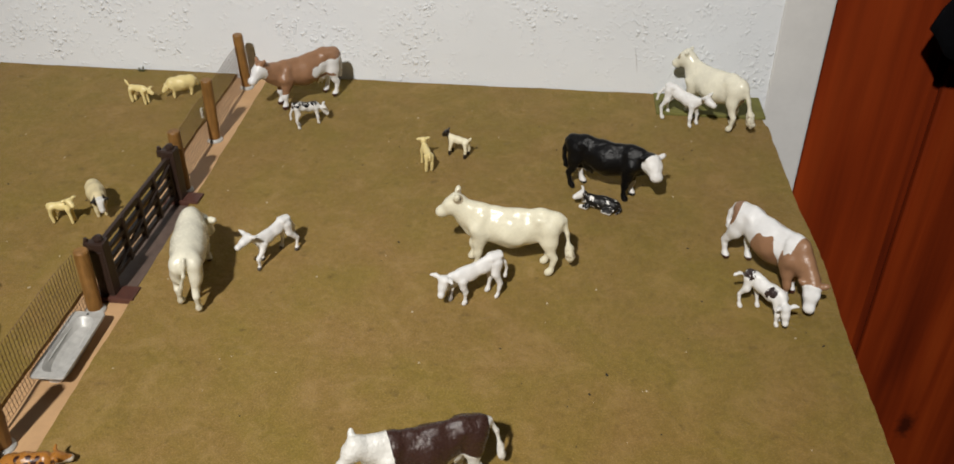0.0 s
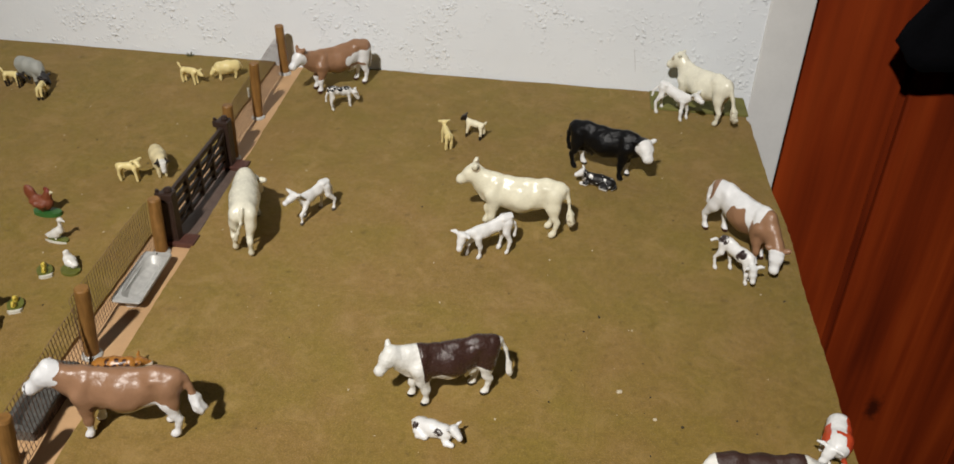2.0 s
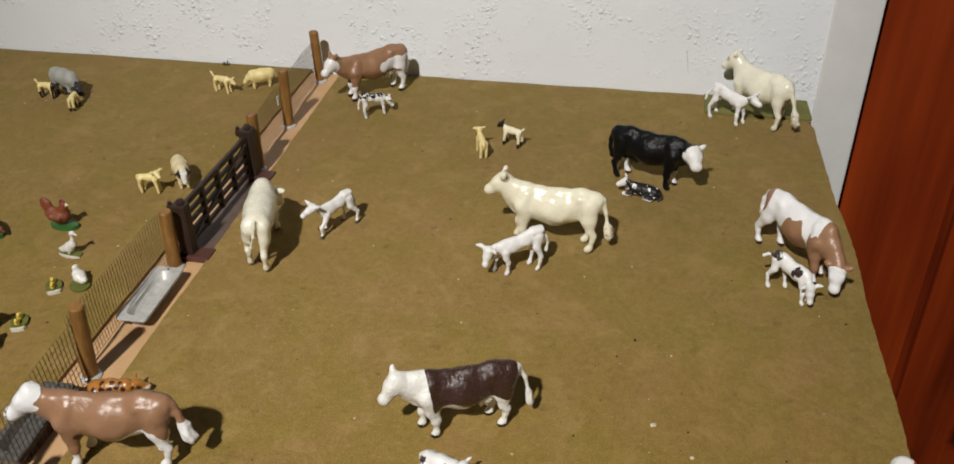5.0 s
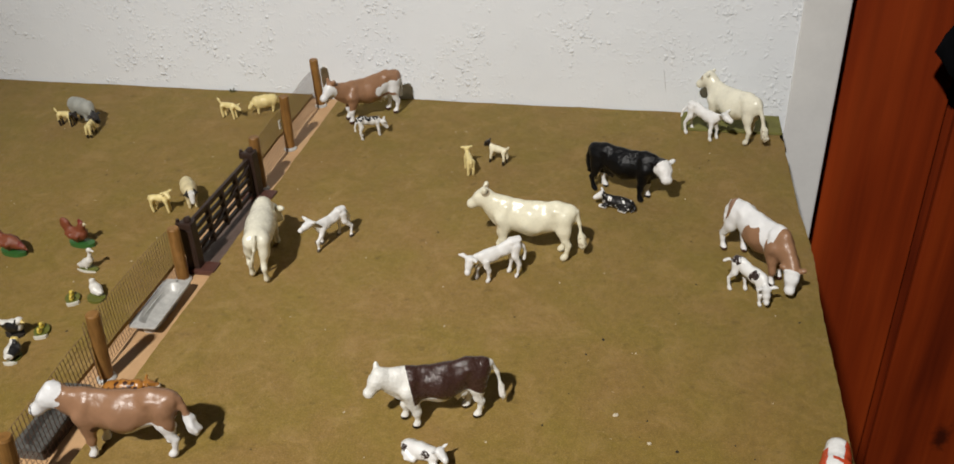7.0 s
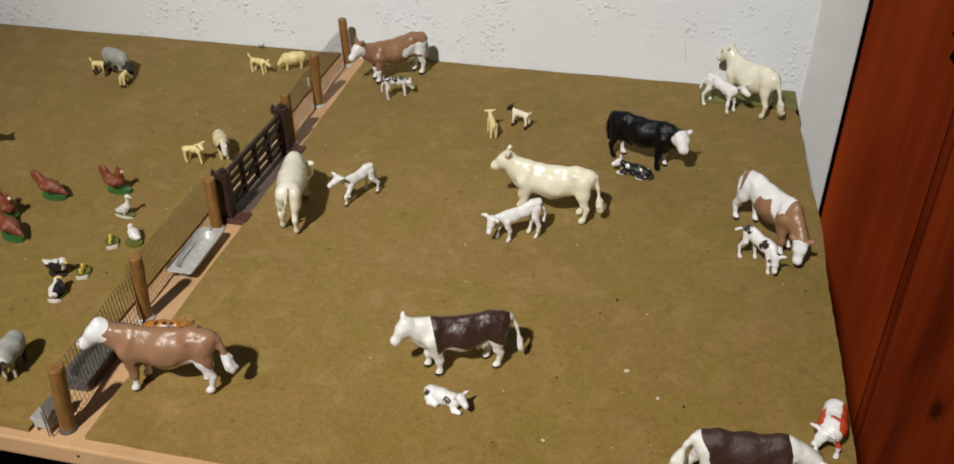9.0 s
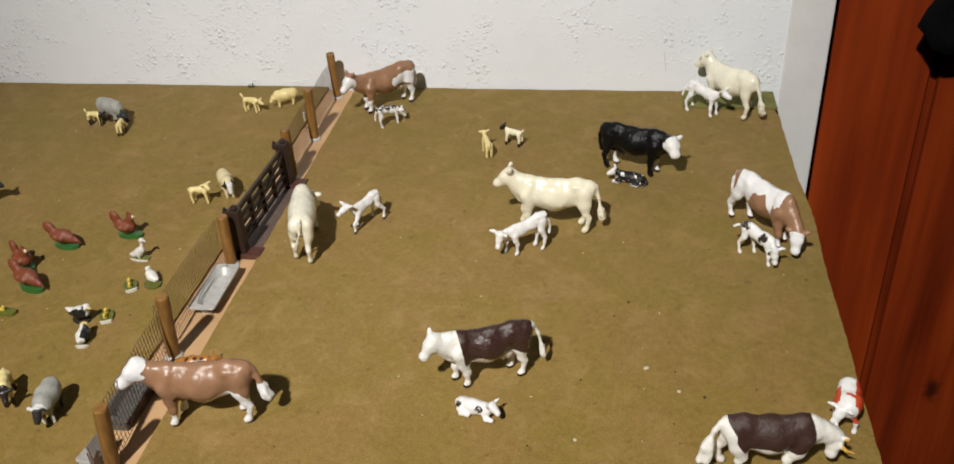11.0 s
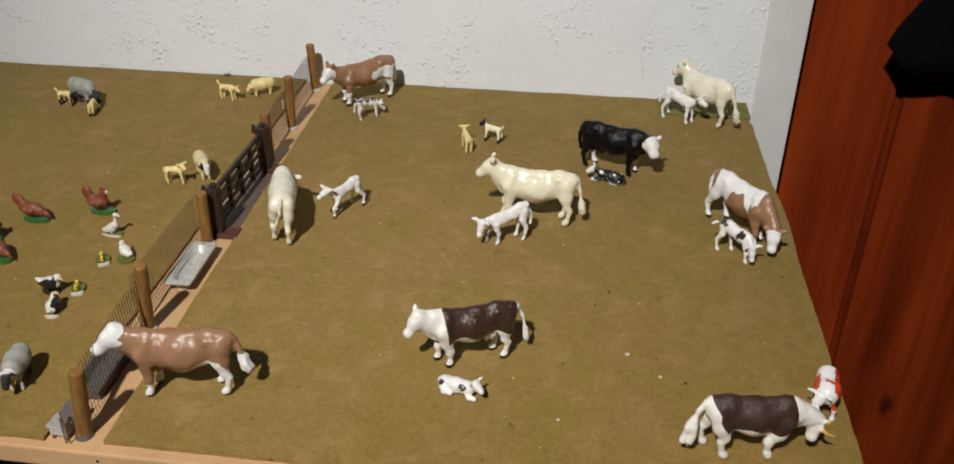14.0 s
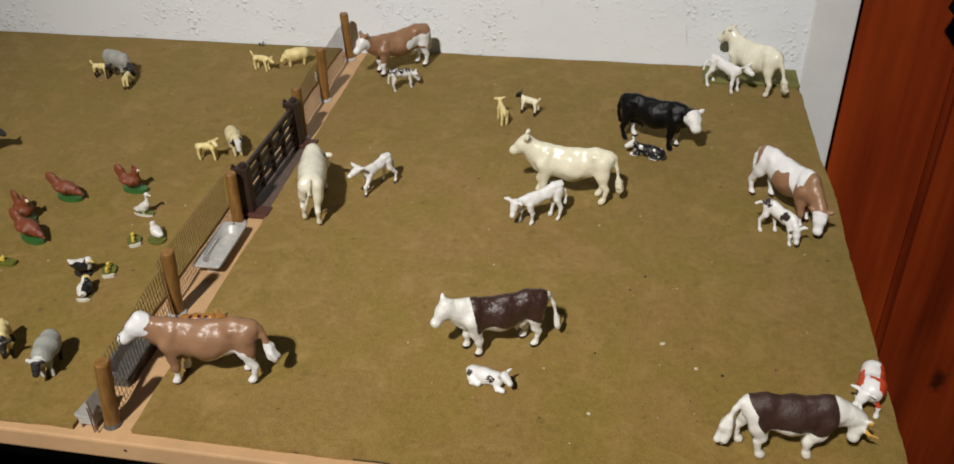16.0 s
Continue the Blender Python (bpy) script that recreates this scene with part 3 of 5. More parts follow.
def skin(field, lo, h):
    """Surface of the field: one vertex in each cell that it crosses, a quad for each crossed edge."""
    S = field < 0
    nx, ny, nz = field.shape
    corners = [(i, j, k) for i in (0, 1) for j in (0, 1) for k in (0, 1)]
    count = sum(S[i:nx - 1 + i, j:ny - 1 + j, k:nz - 1 + k].astype(np.int8) for i, j, k in corners)
    cells = np.argwhere((count > 0) & (count < 8))
    vals = {c: field[cells[:, 0] + c[0], cells[:, 1] + c[1], cells[:, 2] + c[2]] for c in corners}
    total, hits = np.zeros((len(cells), 3)), np.zeros(len(cells))
    for c in corners:
        for ax in range(3):
            if c[ax] == 0:
                e = tuple(1 if i == ax else c[i] for i in range(3))
                f0, f1 = vals[c], vals[e]
                cross = (f0 < 0) != (f1 < 0)
                t = np.where(cross, f0 / np.where(cross, f0 - f1, 1), 0)
                p = np.array(c, float)[None, :] + t[:, None] * np.eye(3)[ax][None, :]
                total += p * cross[:, None]
                hits += cross
    verts = lo + h * (cells + total / hits[:, None])
    index = np.full((nx, ny, nz), -1, np.int64)
    index[cells[:, 0], cells[:, 1], cells[:, 2]] = np.arange(len(cells))
    quads = []
    for ax in range(3):
        u, v = (ax + 1) % 3, (ax + 2) % 3
        s0 = [slice(None)] * 3
        s1 = [slice(None)] * 3
        s0[ax], s1[ax] = slice(0, -1), slice(1, None)
        A, B = S[tuple(s0)], S[tuple(s1)]
        e = np.argwhere(A != B)
        inside = A[e[:, 0], e[:, 1], e[:, 2]]
        du, dv = np.eye(3, dtype=int)[u], np.eye(3, dtype=int)[v]
        ids = [index[tuple((e - o).T)] for o in (du * 0, du, du + dv, dv)]
        q = np.stack(ids, 1)
        q[~inside] = q[~inside][:, ::-1]
        quads.append(q)
    return verts, np.concatenate(quads)


def figure(name, limbs, material, at, yaw, scale, label, category, group="", h=0.8, coat=None, trim=None, base=None, z=0.0, tidy=2, lump=0.07, slim=1.0, slope=0.0, long=1.0):
    """One toy: limbs in millimetres, skinned, painted by coat(x, y, z) and trim(x, y, z), set on the ground."""
    field, lo = solid_field(limbs, h, lump)
    verts, quads = skin(field, lo, h)
    for _ in range(tidy):
        mean, num = np.zeros_like(verts), np.zeros(len(verts))
        for i in range(4):
            a, b = quads[:, i], quads[:, (i + 1) % 4]
            np.add.at(mean, a, verts[b])
            np.add.at(num, a, 1)
        verts = 0.55 * verts + 0.45 * mean / num[:, None]
    verts[:, 1] *= slim
    verts[:, 2] -= slope * np.clip((verts[:, 0] + 16) / 34, 0, 1) * np.clip((verts[:, 2] - 16) / 16, 0, 1)
    X, Y, Z = verts.T.copy()
    verts[:, 0] *= long
    maps = {"coat": coat(X, Y, Z) if coat else np.full(len(X), -9.0), "trim": trim(X, Y, Z) if trim else np.full(len(X), -9.0)}
    low = Z.min()
    V, F, slots = (verts - [0, 0, low]).tolist(), quads.tolist(), [0] * len(quads)
    mats = [material]
    if base:
        mats += base[1]
        for outline, z0, z1, slot in base[0]:
            o, n = len(V), len(outline)
            for zz in (z0, z1):
                V += [(x, y, zz) for x, y in outline]
            F += [tuple(range(o + n - 1, o - 1, -1)), tuple(range(o + n, o + 2 * n))] + [(o + i, o + (i + 1) % n, o + n + (i + 1) % n, o + n + i) for i in range(n)]
            slots += [slot] * (n + 2)
        for key in maps:
            maps[key] = np.concatenate([maps[key], np.full(len(V) - len(maps[key]), -9.0)])
    me = bpy.data.meshes.new(name)
    me.from_pydata((np.array(V) * 0.001).tolist(), [], F)
    for m in mats:
        me.materials.append(m)
    me.polygons.foreach_set("material_index", slots)
    me.polygons.foreach_set("use_smooth", [s == 0 for s in slots])
    for key, values in maps.items():
        me.attributes.new(key, "FLOAT", "POINT").data.foreach_set("value", np.clip(values, -9, 9).astype(np.float32))
    ob = new(name, me)
    ob.matrix_basis = pose(at[0] / 1000, at[1] / 1000, z, 0, 0, yaw) @ Matrix.Scale(scale, 4)
    return tagged(ob, label, category, group)


def head_of(poll, muzzle, r0, r1, ear, droop=0.2, k=2.5, ears=True, fat=1.0):
    """Skull, muzzle and two ears between poll and muzzle."""
    p, m = np.array(poll, float), np.array(muzzle, float)
    d = (m - p) / np.linalg.norm(m - p)
    side = np.cross([0, 0, 1.0], d)
    side /= np.linalg.norm(side)
    up = np.cross(d, side)
    mid = p + (m - p) * 0.45
    out = [limb(p, mid, r0, r0 * 0.9, fat, k), limb(mid, m, r0 * 0.82, r1 * 0.98, 1, k), limb(m, m + d * r1 * 0.2 - up * r1 * 0.12, r1 * 1.02, r1, 1.1, 1.2)]
    out.append(limb(p + up * r0 * 0.15 + side * r0 * 0.35, p + up * r0 * 0.15 - side * r0 * 0.35, r0 * 0.8, r0 * 0.8, 1, k))
    out.append(limb(p + d * r0 * 0.6 - up * r0 * 0.5, m - up * r1 * 0.55 - d * r1 * 0.4, r0 * 0.62, r1 * 0.62, 1, 1.5))
    if ears:
        for s in (-1, 1):
            e0 = p + s * side * r0 * 0.8 + up * r0 * 0.45 - d * r0 * 0.25
            e1 = e0 + s * side * ear * 0.55 + up * ear * 0.10 - d * ear * 0.12
            e2 = e0 + s * side * ear + up * ear * (0.25 - droop) - d * ear * 0.05
            out += [limb(e0, e1, ear * 0.24, ear * 0.28, 1, 0.8), limb(e1, e2, ear * 0.28, ear * 0.15, 1, 0.6)]
    return out


def cow_head(poll, muzzle, r0, r1, ear, perk):
    """Broad forehead, brow knobs, dished face, square muzzle, jaw and two upright paddle ears."""
    p, m = np.array(poll, float), np.array(muzzle, float)
    d = (m - p) / np.linalg.norm(m - p)
    side = np.cross([0, 0, 1.0], d)
    side /= np.linalg.norm(side)
    up = np.cross(d, side)
    L = np.linalg.norm(m - p)
    out = [limb(p, p + d * L * 0.34, r0 * 0.84, r0 * 0.80, 1, 2.2), limb(p + d * L * 0.3 - up * 0.2, p + d * L * 0.85 - up * 0.2, r0 * 0.76, r1 * 0.86, 1, 2.6)]
    out += [limb(m - side * r1 * 0.15, m + side * r1 * 0.15, r1 * 0.82, r1 * 0.82, 1, 1.6), limb(m - up * r1 * 0.45 - d * r1 * 0.3, m - up * r1 * 0.5 + d * r1 * 0.1, r1 * 0.58, r1 * 0.52, 1.1, 1.2)]
    out.append(limb(p + d * L * 0.12 - up * r0 * 0.55, p + d * L * 0.72 - up * r1 * 0.55, r0 * 0.62, r1 * 0.62, 0.9, 1.8))
    out.append(limb(p - d * r0 * 0.25 + up * r0 * 0.5 - side * r0 * 0.2, p - d * r0 * 0.25 + up * r0 * 0.5 + side * r0 * 0.2, r0 * 0.42, r0 * 0.42, 1, 1.4))
    for s in (-1, 1):
        b = p + d * L * 0.33 + up * r0 * 0.42 + s * side * r0 * 0.55
        out.append(limb(b - d * r0 * 0.15, b + d * r0 * 0.15, r0 * 0.30, r0 * 0.26, 1, 1.0))
        e0 = p + s * side * r0 * 0.66 + up * r0 * 0.35 - d * r0 * 0.3
        size = ear[(s + 1) // 2] if isinstance(ear, tuple) else ear
        way = s * side * perk[0] + np.array([0, 0, 1.0]) * perk[1] - d * 0.2
        out += [limb(e0, e0 + way * size * 0.5, size * 0.33, size * 0.40, 1, 0.8), limb(e0 + way * size * 0.5, e0 + way * size * 0.85, size * 0.40, size * 0.34, 1, 0.6)]
    return out


def nearer(point, along, length):
    return point + (along - point) / np.linalg.norm(along - point) * length


def cow(neck=(29, 0, 36), poll=(31, 0, 40), muzzle=(41, 0, 33), fore=((15, 6), (15, -6)), hind=((-27, 6), (-27, -6)),
        tail=((-36, 0, 37), (-41, 0, 28), (-41, 1, 17), (-42, 1, 10)), tuft=2.3, udder=True, horns=None, bulk=1.0, ear=5.6, head=1.0, stance=5.0, perk=(0.5, 0.75), leg=1.0, plump=False, tailr=1.0):
    b = bulk
    if plump:
        out = chain([(-25, 0, 33, 8.4 * b), (-15, 0, 31, 9.8 * b), (-4, 0, 30, 10.4 * b), (8, 0, 31, 8.6 * b), (17, 0, 32.5, 6.8 * b)], 1.0, 5)
        out += chain([(-14, 0, 27, 7.0 * b), (6, 0, 25.5, 7.4 * b)], 0.95, 5)
    else:
        out = chain([(-29, 0, 33.2, 7.8 * b), (-22, 0, 33.2, 8.6 * b)], 0.86, 3.5) + chain([(-14, 0, 29.8, 9.6 * b), (-5, 0, 28.8, 11.0 * b), (3, 0, 29.6, 10.0 * b)], 1.0, 3.5) + chain([(10, 0, 31.6, 8.8 * b), (15, 0, 32, 8.8 * b)], 0.86, 3.0)
        out += chain([(-20, 0, 26, 6.2 * b), (-5, 0, 23.6, 8.0 * b), (12, 0, 25.0, 6.8 * b)], 0.9, 3.5)
        out += chain([(-33, 0, 38.6, 2.4), (-23, 0, 39.8, 2.6), (-10, 0, 39.0, 2.4), (4, 0, 38.9, 2.4), (13, 0, 40.0, 2.8), (19, 0, 39.4, 3.0)], 1, 4.0)
        out += both([(-21, 5.8, 37.8, 2.0), (-25, 5.4, 37.6, 2.0)], 1, 3.2) + both([(-31, 3.6, 37.6, 1.8), (-34, 3.2, 36.6, 1.7)], 1, 3)
        out += both([(12, 5.4, 37.4, 2.6), (15.5, 6.8, 29.5, 4.4), (12.8, 6.6, 23.5, 3.8)], 1, 2.4)
        out += both([(-3, 7.4, 27, 4.0), (-10, 7.0, 25, 3.4)], 1, 4)
    nk = np.array(neck, float)
    out += chain([(15, 0, 33, 8.2), (*(np.array([15, 0, 33]) * 0.4 + nk * 0.6), 7.0), (*nk, 6.0)], 0.8, 3.5)
    out += chain([(19, 0, 25, 5.2), (*(np.array([19, 0, 25]) * 0.35 + nk * 0.65 - [0, 0, 3.2]), 4.6)], 0.55, 3)
    P, M = np.array(poll, float), np.array(muzzle, float)
    back = P + (nk - P) * 0.5
    out += chain([(*nk, 5.2), (*back, 4.9 * head), (*P, 4.3 * head)], 0.95, 2.5)
    out += cow_head(poll, nearer(P, M, 0.93 * np.linalg.norm(M - P)), 5.3 * head, 3.5 * head, ear, perk)
    g = leg
    for i, (x, y) in enumerate(fore):
        s = 1 if i == 0 else -1
        out += chain([(13.5, s * 5.6, 27, 5.4), (14.2 + (x - 15) * 0.3, s * 5.9, 19, 3.7 * g), (x - 0.3, y, 12.4, 2.4 * g), (x + 0.1, y, 10.8, 2.55 * g)], 0.85, 2.5)
        out += chain([(x + 0.1, y, 10.8, 2.3 * g), (x - 0.3, y, 8.4, 1.75 * g), (x - 0.2, y, 5.0, 1.7 * g), (x + 0.1, y, 3.6, 2.2 * g), (x + 0.9, y, 1.6, 2.35 * g), (x + 1.4, y, 1.4, 2.2 * g)], 1, 1.0)
    for i, (x, y) in enumerate(hind):
        s = 1 if i == 0 else -1
        out += chain([(-28, s * stance, 32, 6.2), (-27.5 + (x + 27) * 0.4, s * (stance * 0.6 + abs(y) * 0.45), 23.5, 5.0 * g), (x - 0.6, y, 15.8, 3.0 * g)], 0.8, 2.0)
        out += chain([(x - 0.6, y, 15.8, 2.7 * g), (x - 3.0, y, 12.6, 2.3 * g), (x - 2.2, y, 9, 1.85 * g), (x - 1.4, y, 4.6, 1.75 * g), (x - 0.6, y, 3, 2.3 * g), (x + 0.6, y, 1.8, 2.4 * g)], 1, 1.0)
    if udder:
        out += [limb((-16, 0, 19.5), (-19, 0, 19), 4.8, 4.2, 1.1, 2)]
        out += [limb((x, y, 17), (x, y, 13.6), 1.1, 0.8, 1, 1) for x in (-15, -18.5) for y in (-2, 2)]
    t = [np.array(p, float) for p in tail]
    out += chain([(-33.5, 0, 38.6, 2.3 * tailr), (*t[0], 2.1 * tailr), (*t[1], 1.8 * tailr), (*t[2], 1.75 * tailr)], 1, 1.5)
    start = t[1] * 0.25 + t[2] * 0.75
    for n in range(4):
        a = n * 1.57 + 0.4
        off = np.array([math.cos(a), math.sin(a), 0]) * tuft * 0.55
        run = [start + (t[3] - start) * f + off * g + np.array([0.13, 0.13, 0]) * tuft * math.sin(f * 12 + n) for f, g in ((0, 0.2), (0.25, 0.8), (0.5, 1.0), (0.75, 1.0), (1.0 - 0.06 * n, 0.5))]
        out += chain([(*q, tuft * f) for q, f in zip(run, (0.42, 0.44, 0.46, 0.44, 0.26))], 1, 0.3)
    if horns:
        p, side = np.array(poll, float), np.array([0.0, 0.87, 0.5])
        for s, d in ((-1, np.array([0.97, -0.2, -0.22])), (1, np.array([0.03, 0.1, 0.16]))):
            q = p + s * side * 5 + np.array([0.6, 0, 1.5])
            bend = q + s * side * horns * 0.35 + d * horns * 0.35
            out += [limb(q, bend, 1.6, 1.35, 1, 0.8), limb(bend, bend + d * horns * 0.62, 1.35, 0.6, 1, 0.4)]
    return out


def calf(neck=(15, 0, 23), poll=(17, 0, 26), muzzle=(24, 0, 21.5), fore=((9, 3.4), (9, -3.4)), hind=((-13, 3.4), (-13, -3.4)), tail=((-17, 0, 22), (-19, 0, 17), (-19, 0, 12)), thin=1.0, rise=1.5):
    """A leggy calf; rise lifts the rump over the shoulder."""
    r = thin

    def up(x):
        return -rise * x / 12
    out = chain([(-12.5, 0, 21.6 + up(-12.5), 3.7 * r), (-5, 0, 20.2 + up(-5), 3.9 * r), (4, 0, 19.6 + up(4), 4.4 * r), (8.5, 0, 20.2 + up(8.5), 3.9 * r)], 0.82, 1.8)
    out += chain([(-15, 0, 24.6 + up(-15), 1.2), (-9, 0, 24.9 + up(-9), 1.4), (2, 0, 23.2 + up(2), 1.2), (8.5, 0, 24.0 + up(8.5), 1.4)], 1, 2.0)
    out += both([(-9.5, 2.5, 24.4 + up(-9.5), 1.2), (-15, 1.9, 23.8 + up(-15), 1.2)], 1, 1.6)
    nk = np.array(neck, float)
    out += chain([(8.5, 0, 20.5 + up(8.5), 3.7), (*nk, 2.5)], 0.78, 1.8)
    out += head_of(poll, muzzle, 2.9, 1.75, 4.8, -0.15, 1.5)
    for i, (x, y) in enumerate(fore):
        s = 1 if i == 0 else -1
        out += chain([(8, s * 2.4, 18 + up(8), 2.9), (8.6 + (x - 9) * 0.35, s * 2.9, 13.2 + up(8) * 0.6, 1.75), (x - 0.3, y, 9.2, 1.35), (x - 0.1, y, 8.0, 1.5)], 0.9, 1)
        out += chain([(x - 0.1, y, 8.0, 1.3), (x - 0.1, y, 5.6, 0.98), (x, y, 3.2, 0.98), (x + 0.1, y, 2.3, 1.3), (x + 0.8, y, 1.2, 1.4)], 1, 0.7)
    for i, (x, y) in enumerate(hind):
        s = 1 if i == 0 else -1
        out += chain([(-12.5, s * 2.3, 20.5 + up(-12.5), 3.3), (-11.8 + (x + 13) * 0.4, s * 2.9, 14.6 + up(-12.5) * 0.6, 2.3), (x - 1.9, y, 9.8, 1.45)], 0.85, 1.2)
        out += chain([(x - 1.9, y, 9.8, 1.35), (x - 1.4, y, 7.0, 1.0), (x - 0.6, y, 3.2, 0.98), (x - 0.4, y, 2.3, 1.3), (x + 0.4, y, 1.2, 1.4)], 1, 0.7)
    out += chain([(*p, r0) for p, r0 in zip(((-15.6, 0, 22.5 + up(-15)), *tail), (1.1, 0.95, 0.9, 1.2))], 1, 0.8)
    return out


def lying_calf(turn=1, up=3.0):
    out = chain([(-12, 0, 5.2, 5.0), (-3, 0, 5.6, 5.6), (7, 0, 6, 5.0)], 0.95, 2)
    out += chain([(8, 0, 7.5, 4), (12, turn * 1.5, 8.5 + up, 2.8)], 0.85, 2)
    out += head_of((13, turn * 1.8, 10 + up), (18.5, turn * 4.0, 7 + up), 3.0, 1.8, 3.7, -0.25, 1.4)
    out += both([(8, 4, 3, 2.0), (13.5, 4.6, 1.6, 1.5), (9, 5.6, 1.5, 1.4)], 1, 1.2)
    out += both([(-11, 4, 4, 3.4), (-5, 6, 2, 1.9), (-10, 7, 1.6, 1.5)], 1, 1.2)
    out += chain([(-16, 0, 7, 1.1), (-18, 2, 3.5, 0.9), (-15, 5, 1.4, 1.1)], 1, 0.8)
    return out


def lamb(neck=(7.2, 0, 15), poll=(8.2, 0, 17.2), muzzle=(12, 0, 15), spread=2.0, tail=((-8.4, 0, 14), (-9.2, 0, 12.5), (-9.4, 0, 10.5))):
    out = chain([(-6, 0, 12.8, 2.6), (0, 0, 12.6, 2.6), (5, 0, 13, 2.6)], 0.9, 1.2)
    out += chain([(5, 0, 13.2, 2.5), (*neck, 1.9)], 0.9, 1.4)
    out += head_of(poll, muzzle, 2.0, 1.1, 3.2, 0.1, 1)
    out += both([(4.8, 1.6, 11.4, 1.7), (5.6, spread, 6.4, 1.0), (6.3, spread, 1.1, 1.0)], 1, 0.9)
    out += both([(-6, 1.6, 12, 2.0), (-7.2, spread, 6.6, 1.05), (-6.4, spread, 1.1, 1.0)], 1, 0.9)
    out += chain([(*p, r) for p, r in zip(tail, (0.9, 0.9, 0.7))], 1, 0.6)
    return out


def sheep(neck=(13, 0, 19), poll=(15.5, 0, 21), muzzle=(20.5, 0, 16.5), legs=2.9, fleece=1.0):
    f = fleece
    out = chain([(-11, 0, 16.5, 6.6 * f), (-2, 0, 16.2, 7.2 * f), (8, 0, 16.6, 6.5 * f)], 0.95, 2)
    out += [limb((-6, 0, 11.5), (6, 0, 11.5), 4.2, 4.2, 0.9, 3)]
    out += chain([(9, 0, 18, 5.2), (*neck, 3.6)], 0.9, 2)
    out += head_of(poll, muzzle, 3.0, 1.7, 4.2, 0.5, 1.2)
    out += both([(8, legs, 12, 2.6), (8.4, legs, 6, 1.5), (8.6, legs, 1.5, 1.4)], 1, 1.2)
    out += both([(-10, legs, 13, 3.2), (-10.8, legs, 6.4, 1.6), (-10, legs, 1.5, 1.4)], 1, 1.2)
    out += chain([(-17, 0, 18, 1.6), (-18.3, 0, 14, 1.5), (-18.2, 0, 11, 1.0)], 1, 1)
    return out


def hen(peck=False):
    out = chain([(-4, 0, 11.6, 4.6), (1, 0, 10.2, 5.6), (4, 0, 11.0, 4.9)], 0.82, 2.5)
    if peck:
        out += chain([(-6, 0, 13.0, 4.2), (-8.6, 0, 16.2, 3.6), (-10.0, 0, 18.2, 3.2), (-10.8, 0, 19.0, 2.6)], 0.6, 2.2)
    else:
        out += chain([(-5.0, 0, 13.5, 4.0), (-7.2, 0, 17.6, 3.4), (-8.2, 0, 20.6, 2.8), (-8.6, 0, 21.8, 2.0)], 0.55, 2.2)
    out += both([(-6, 3.4, 12.4, 1.4), (-2, 4.2, 11.6, 2.5), (3.4, 4.0, 11.2, 2.6)], 1, 1.2)
    if peck:
        out += chain([(4, 0, 11.4, 4.4), (9, 0, 9.8, 3.2), (13.4, 0, 8.0, 2.0)], 0.85, 2) + chain([(14.2, 0, 7.4, 0.9), (16.8, 0, 6.2, 0.35)], 1, 0.5) + chain([(10.6, 0, 11.6, 0.8), (12.4, 0, 10.9, 0.9), (13.8, 0, 9.8, 0.7)], 0.5, 0.5)
    else:
        out += chain([(4.2, 0, 12.6, 4.2), (6.0, 0, 17.6, 2.7), (6.8, 0, 20.8, 2.1)], 0.85, 2) + chain([(8.6, 0, 20.8, 0.9), (10.8, 0, 20.2, 0.35)], 1, 0.5)
        out += chain([(4.6, 0, 22.6, 0.8), (6.0, 0, 23.8, 0.9), (7.8, 0, 23.4, 0.8)], 0.5, 0.5) + [limb((8.4, 0, 19.0), (8.6, 0, 17.6), 0.8, 0.7, 0.6, 0.4)]
    out += both([(0.5, 1.7, 6, 1.2), (0.8, 1.7, 2, 0.9)], 1, 0.8)
    return out


def waterfowl(neck=9.0, tilt=0.0, lean=0.0):
    out = chain([(-5.5, 0, 5.6 - tilt, 2.4), (0, 0, 5.8, 3.7), (3.6, 0, 6.6 + tilt, 3.2)], 0.88, 1.5) + chain([(-6, 0, 6.2 - tilt, 1.6), (-9.2, 0, 6.8 - tilt * 1.6, 0.8)], 0.9, 1)
    top = 8 + neck
    out += chain([(4, 0, 7 + tilt, 2.4), (5.4 + lean, 0, 8 + neck * 0.55, 1.35), (6 + lean, 0, top, 1.5), (6.8 + lean, 0, top, 1.6)], 1, 1.2)
    out += chain([(8 + lean, 0, top - 0.3, 0.8), (10.2 + lean, 0, top - 0.9, 0.45)], 1.2, 0.4)
    out += both([(0, 1.5, 3, 0.9), (0.6, 1.6, 0.8, 0.7)], 1, 0.6)
    return out


def oval(rx, ry, n=20, power=2.0, cx=0.0, cy=0.0):
    pts = []
    for k in range(n):
        a = 2 * math.pi * k / n
        c, s = math.cos(a), math.sin(a)
        pts.append((cx + rx * math.copysign(abs(c) ** (2 / power), c), cy + ry * math.copysign(abs(s) ** (2 / power), s)))
    return pts


def blobs(*spots):
    """Round patches (x, y, z, r) of the second coat."""
    def f(X, Y, Z):
        return np.max([r - np.sqrt((X - x) ** 2 + (Y - y) ** 2 + (Z - z) ** 2) for x, y, z, r in spots], axis=0)
    return f


def smallest(*v):
    return np.min(v, axis=0)


def largest(*v):
    return np.max(v, axis=0)


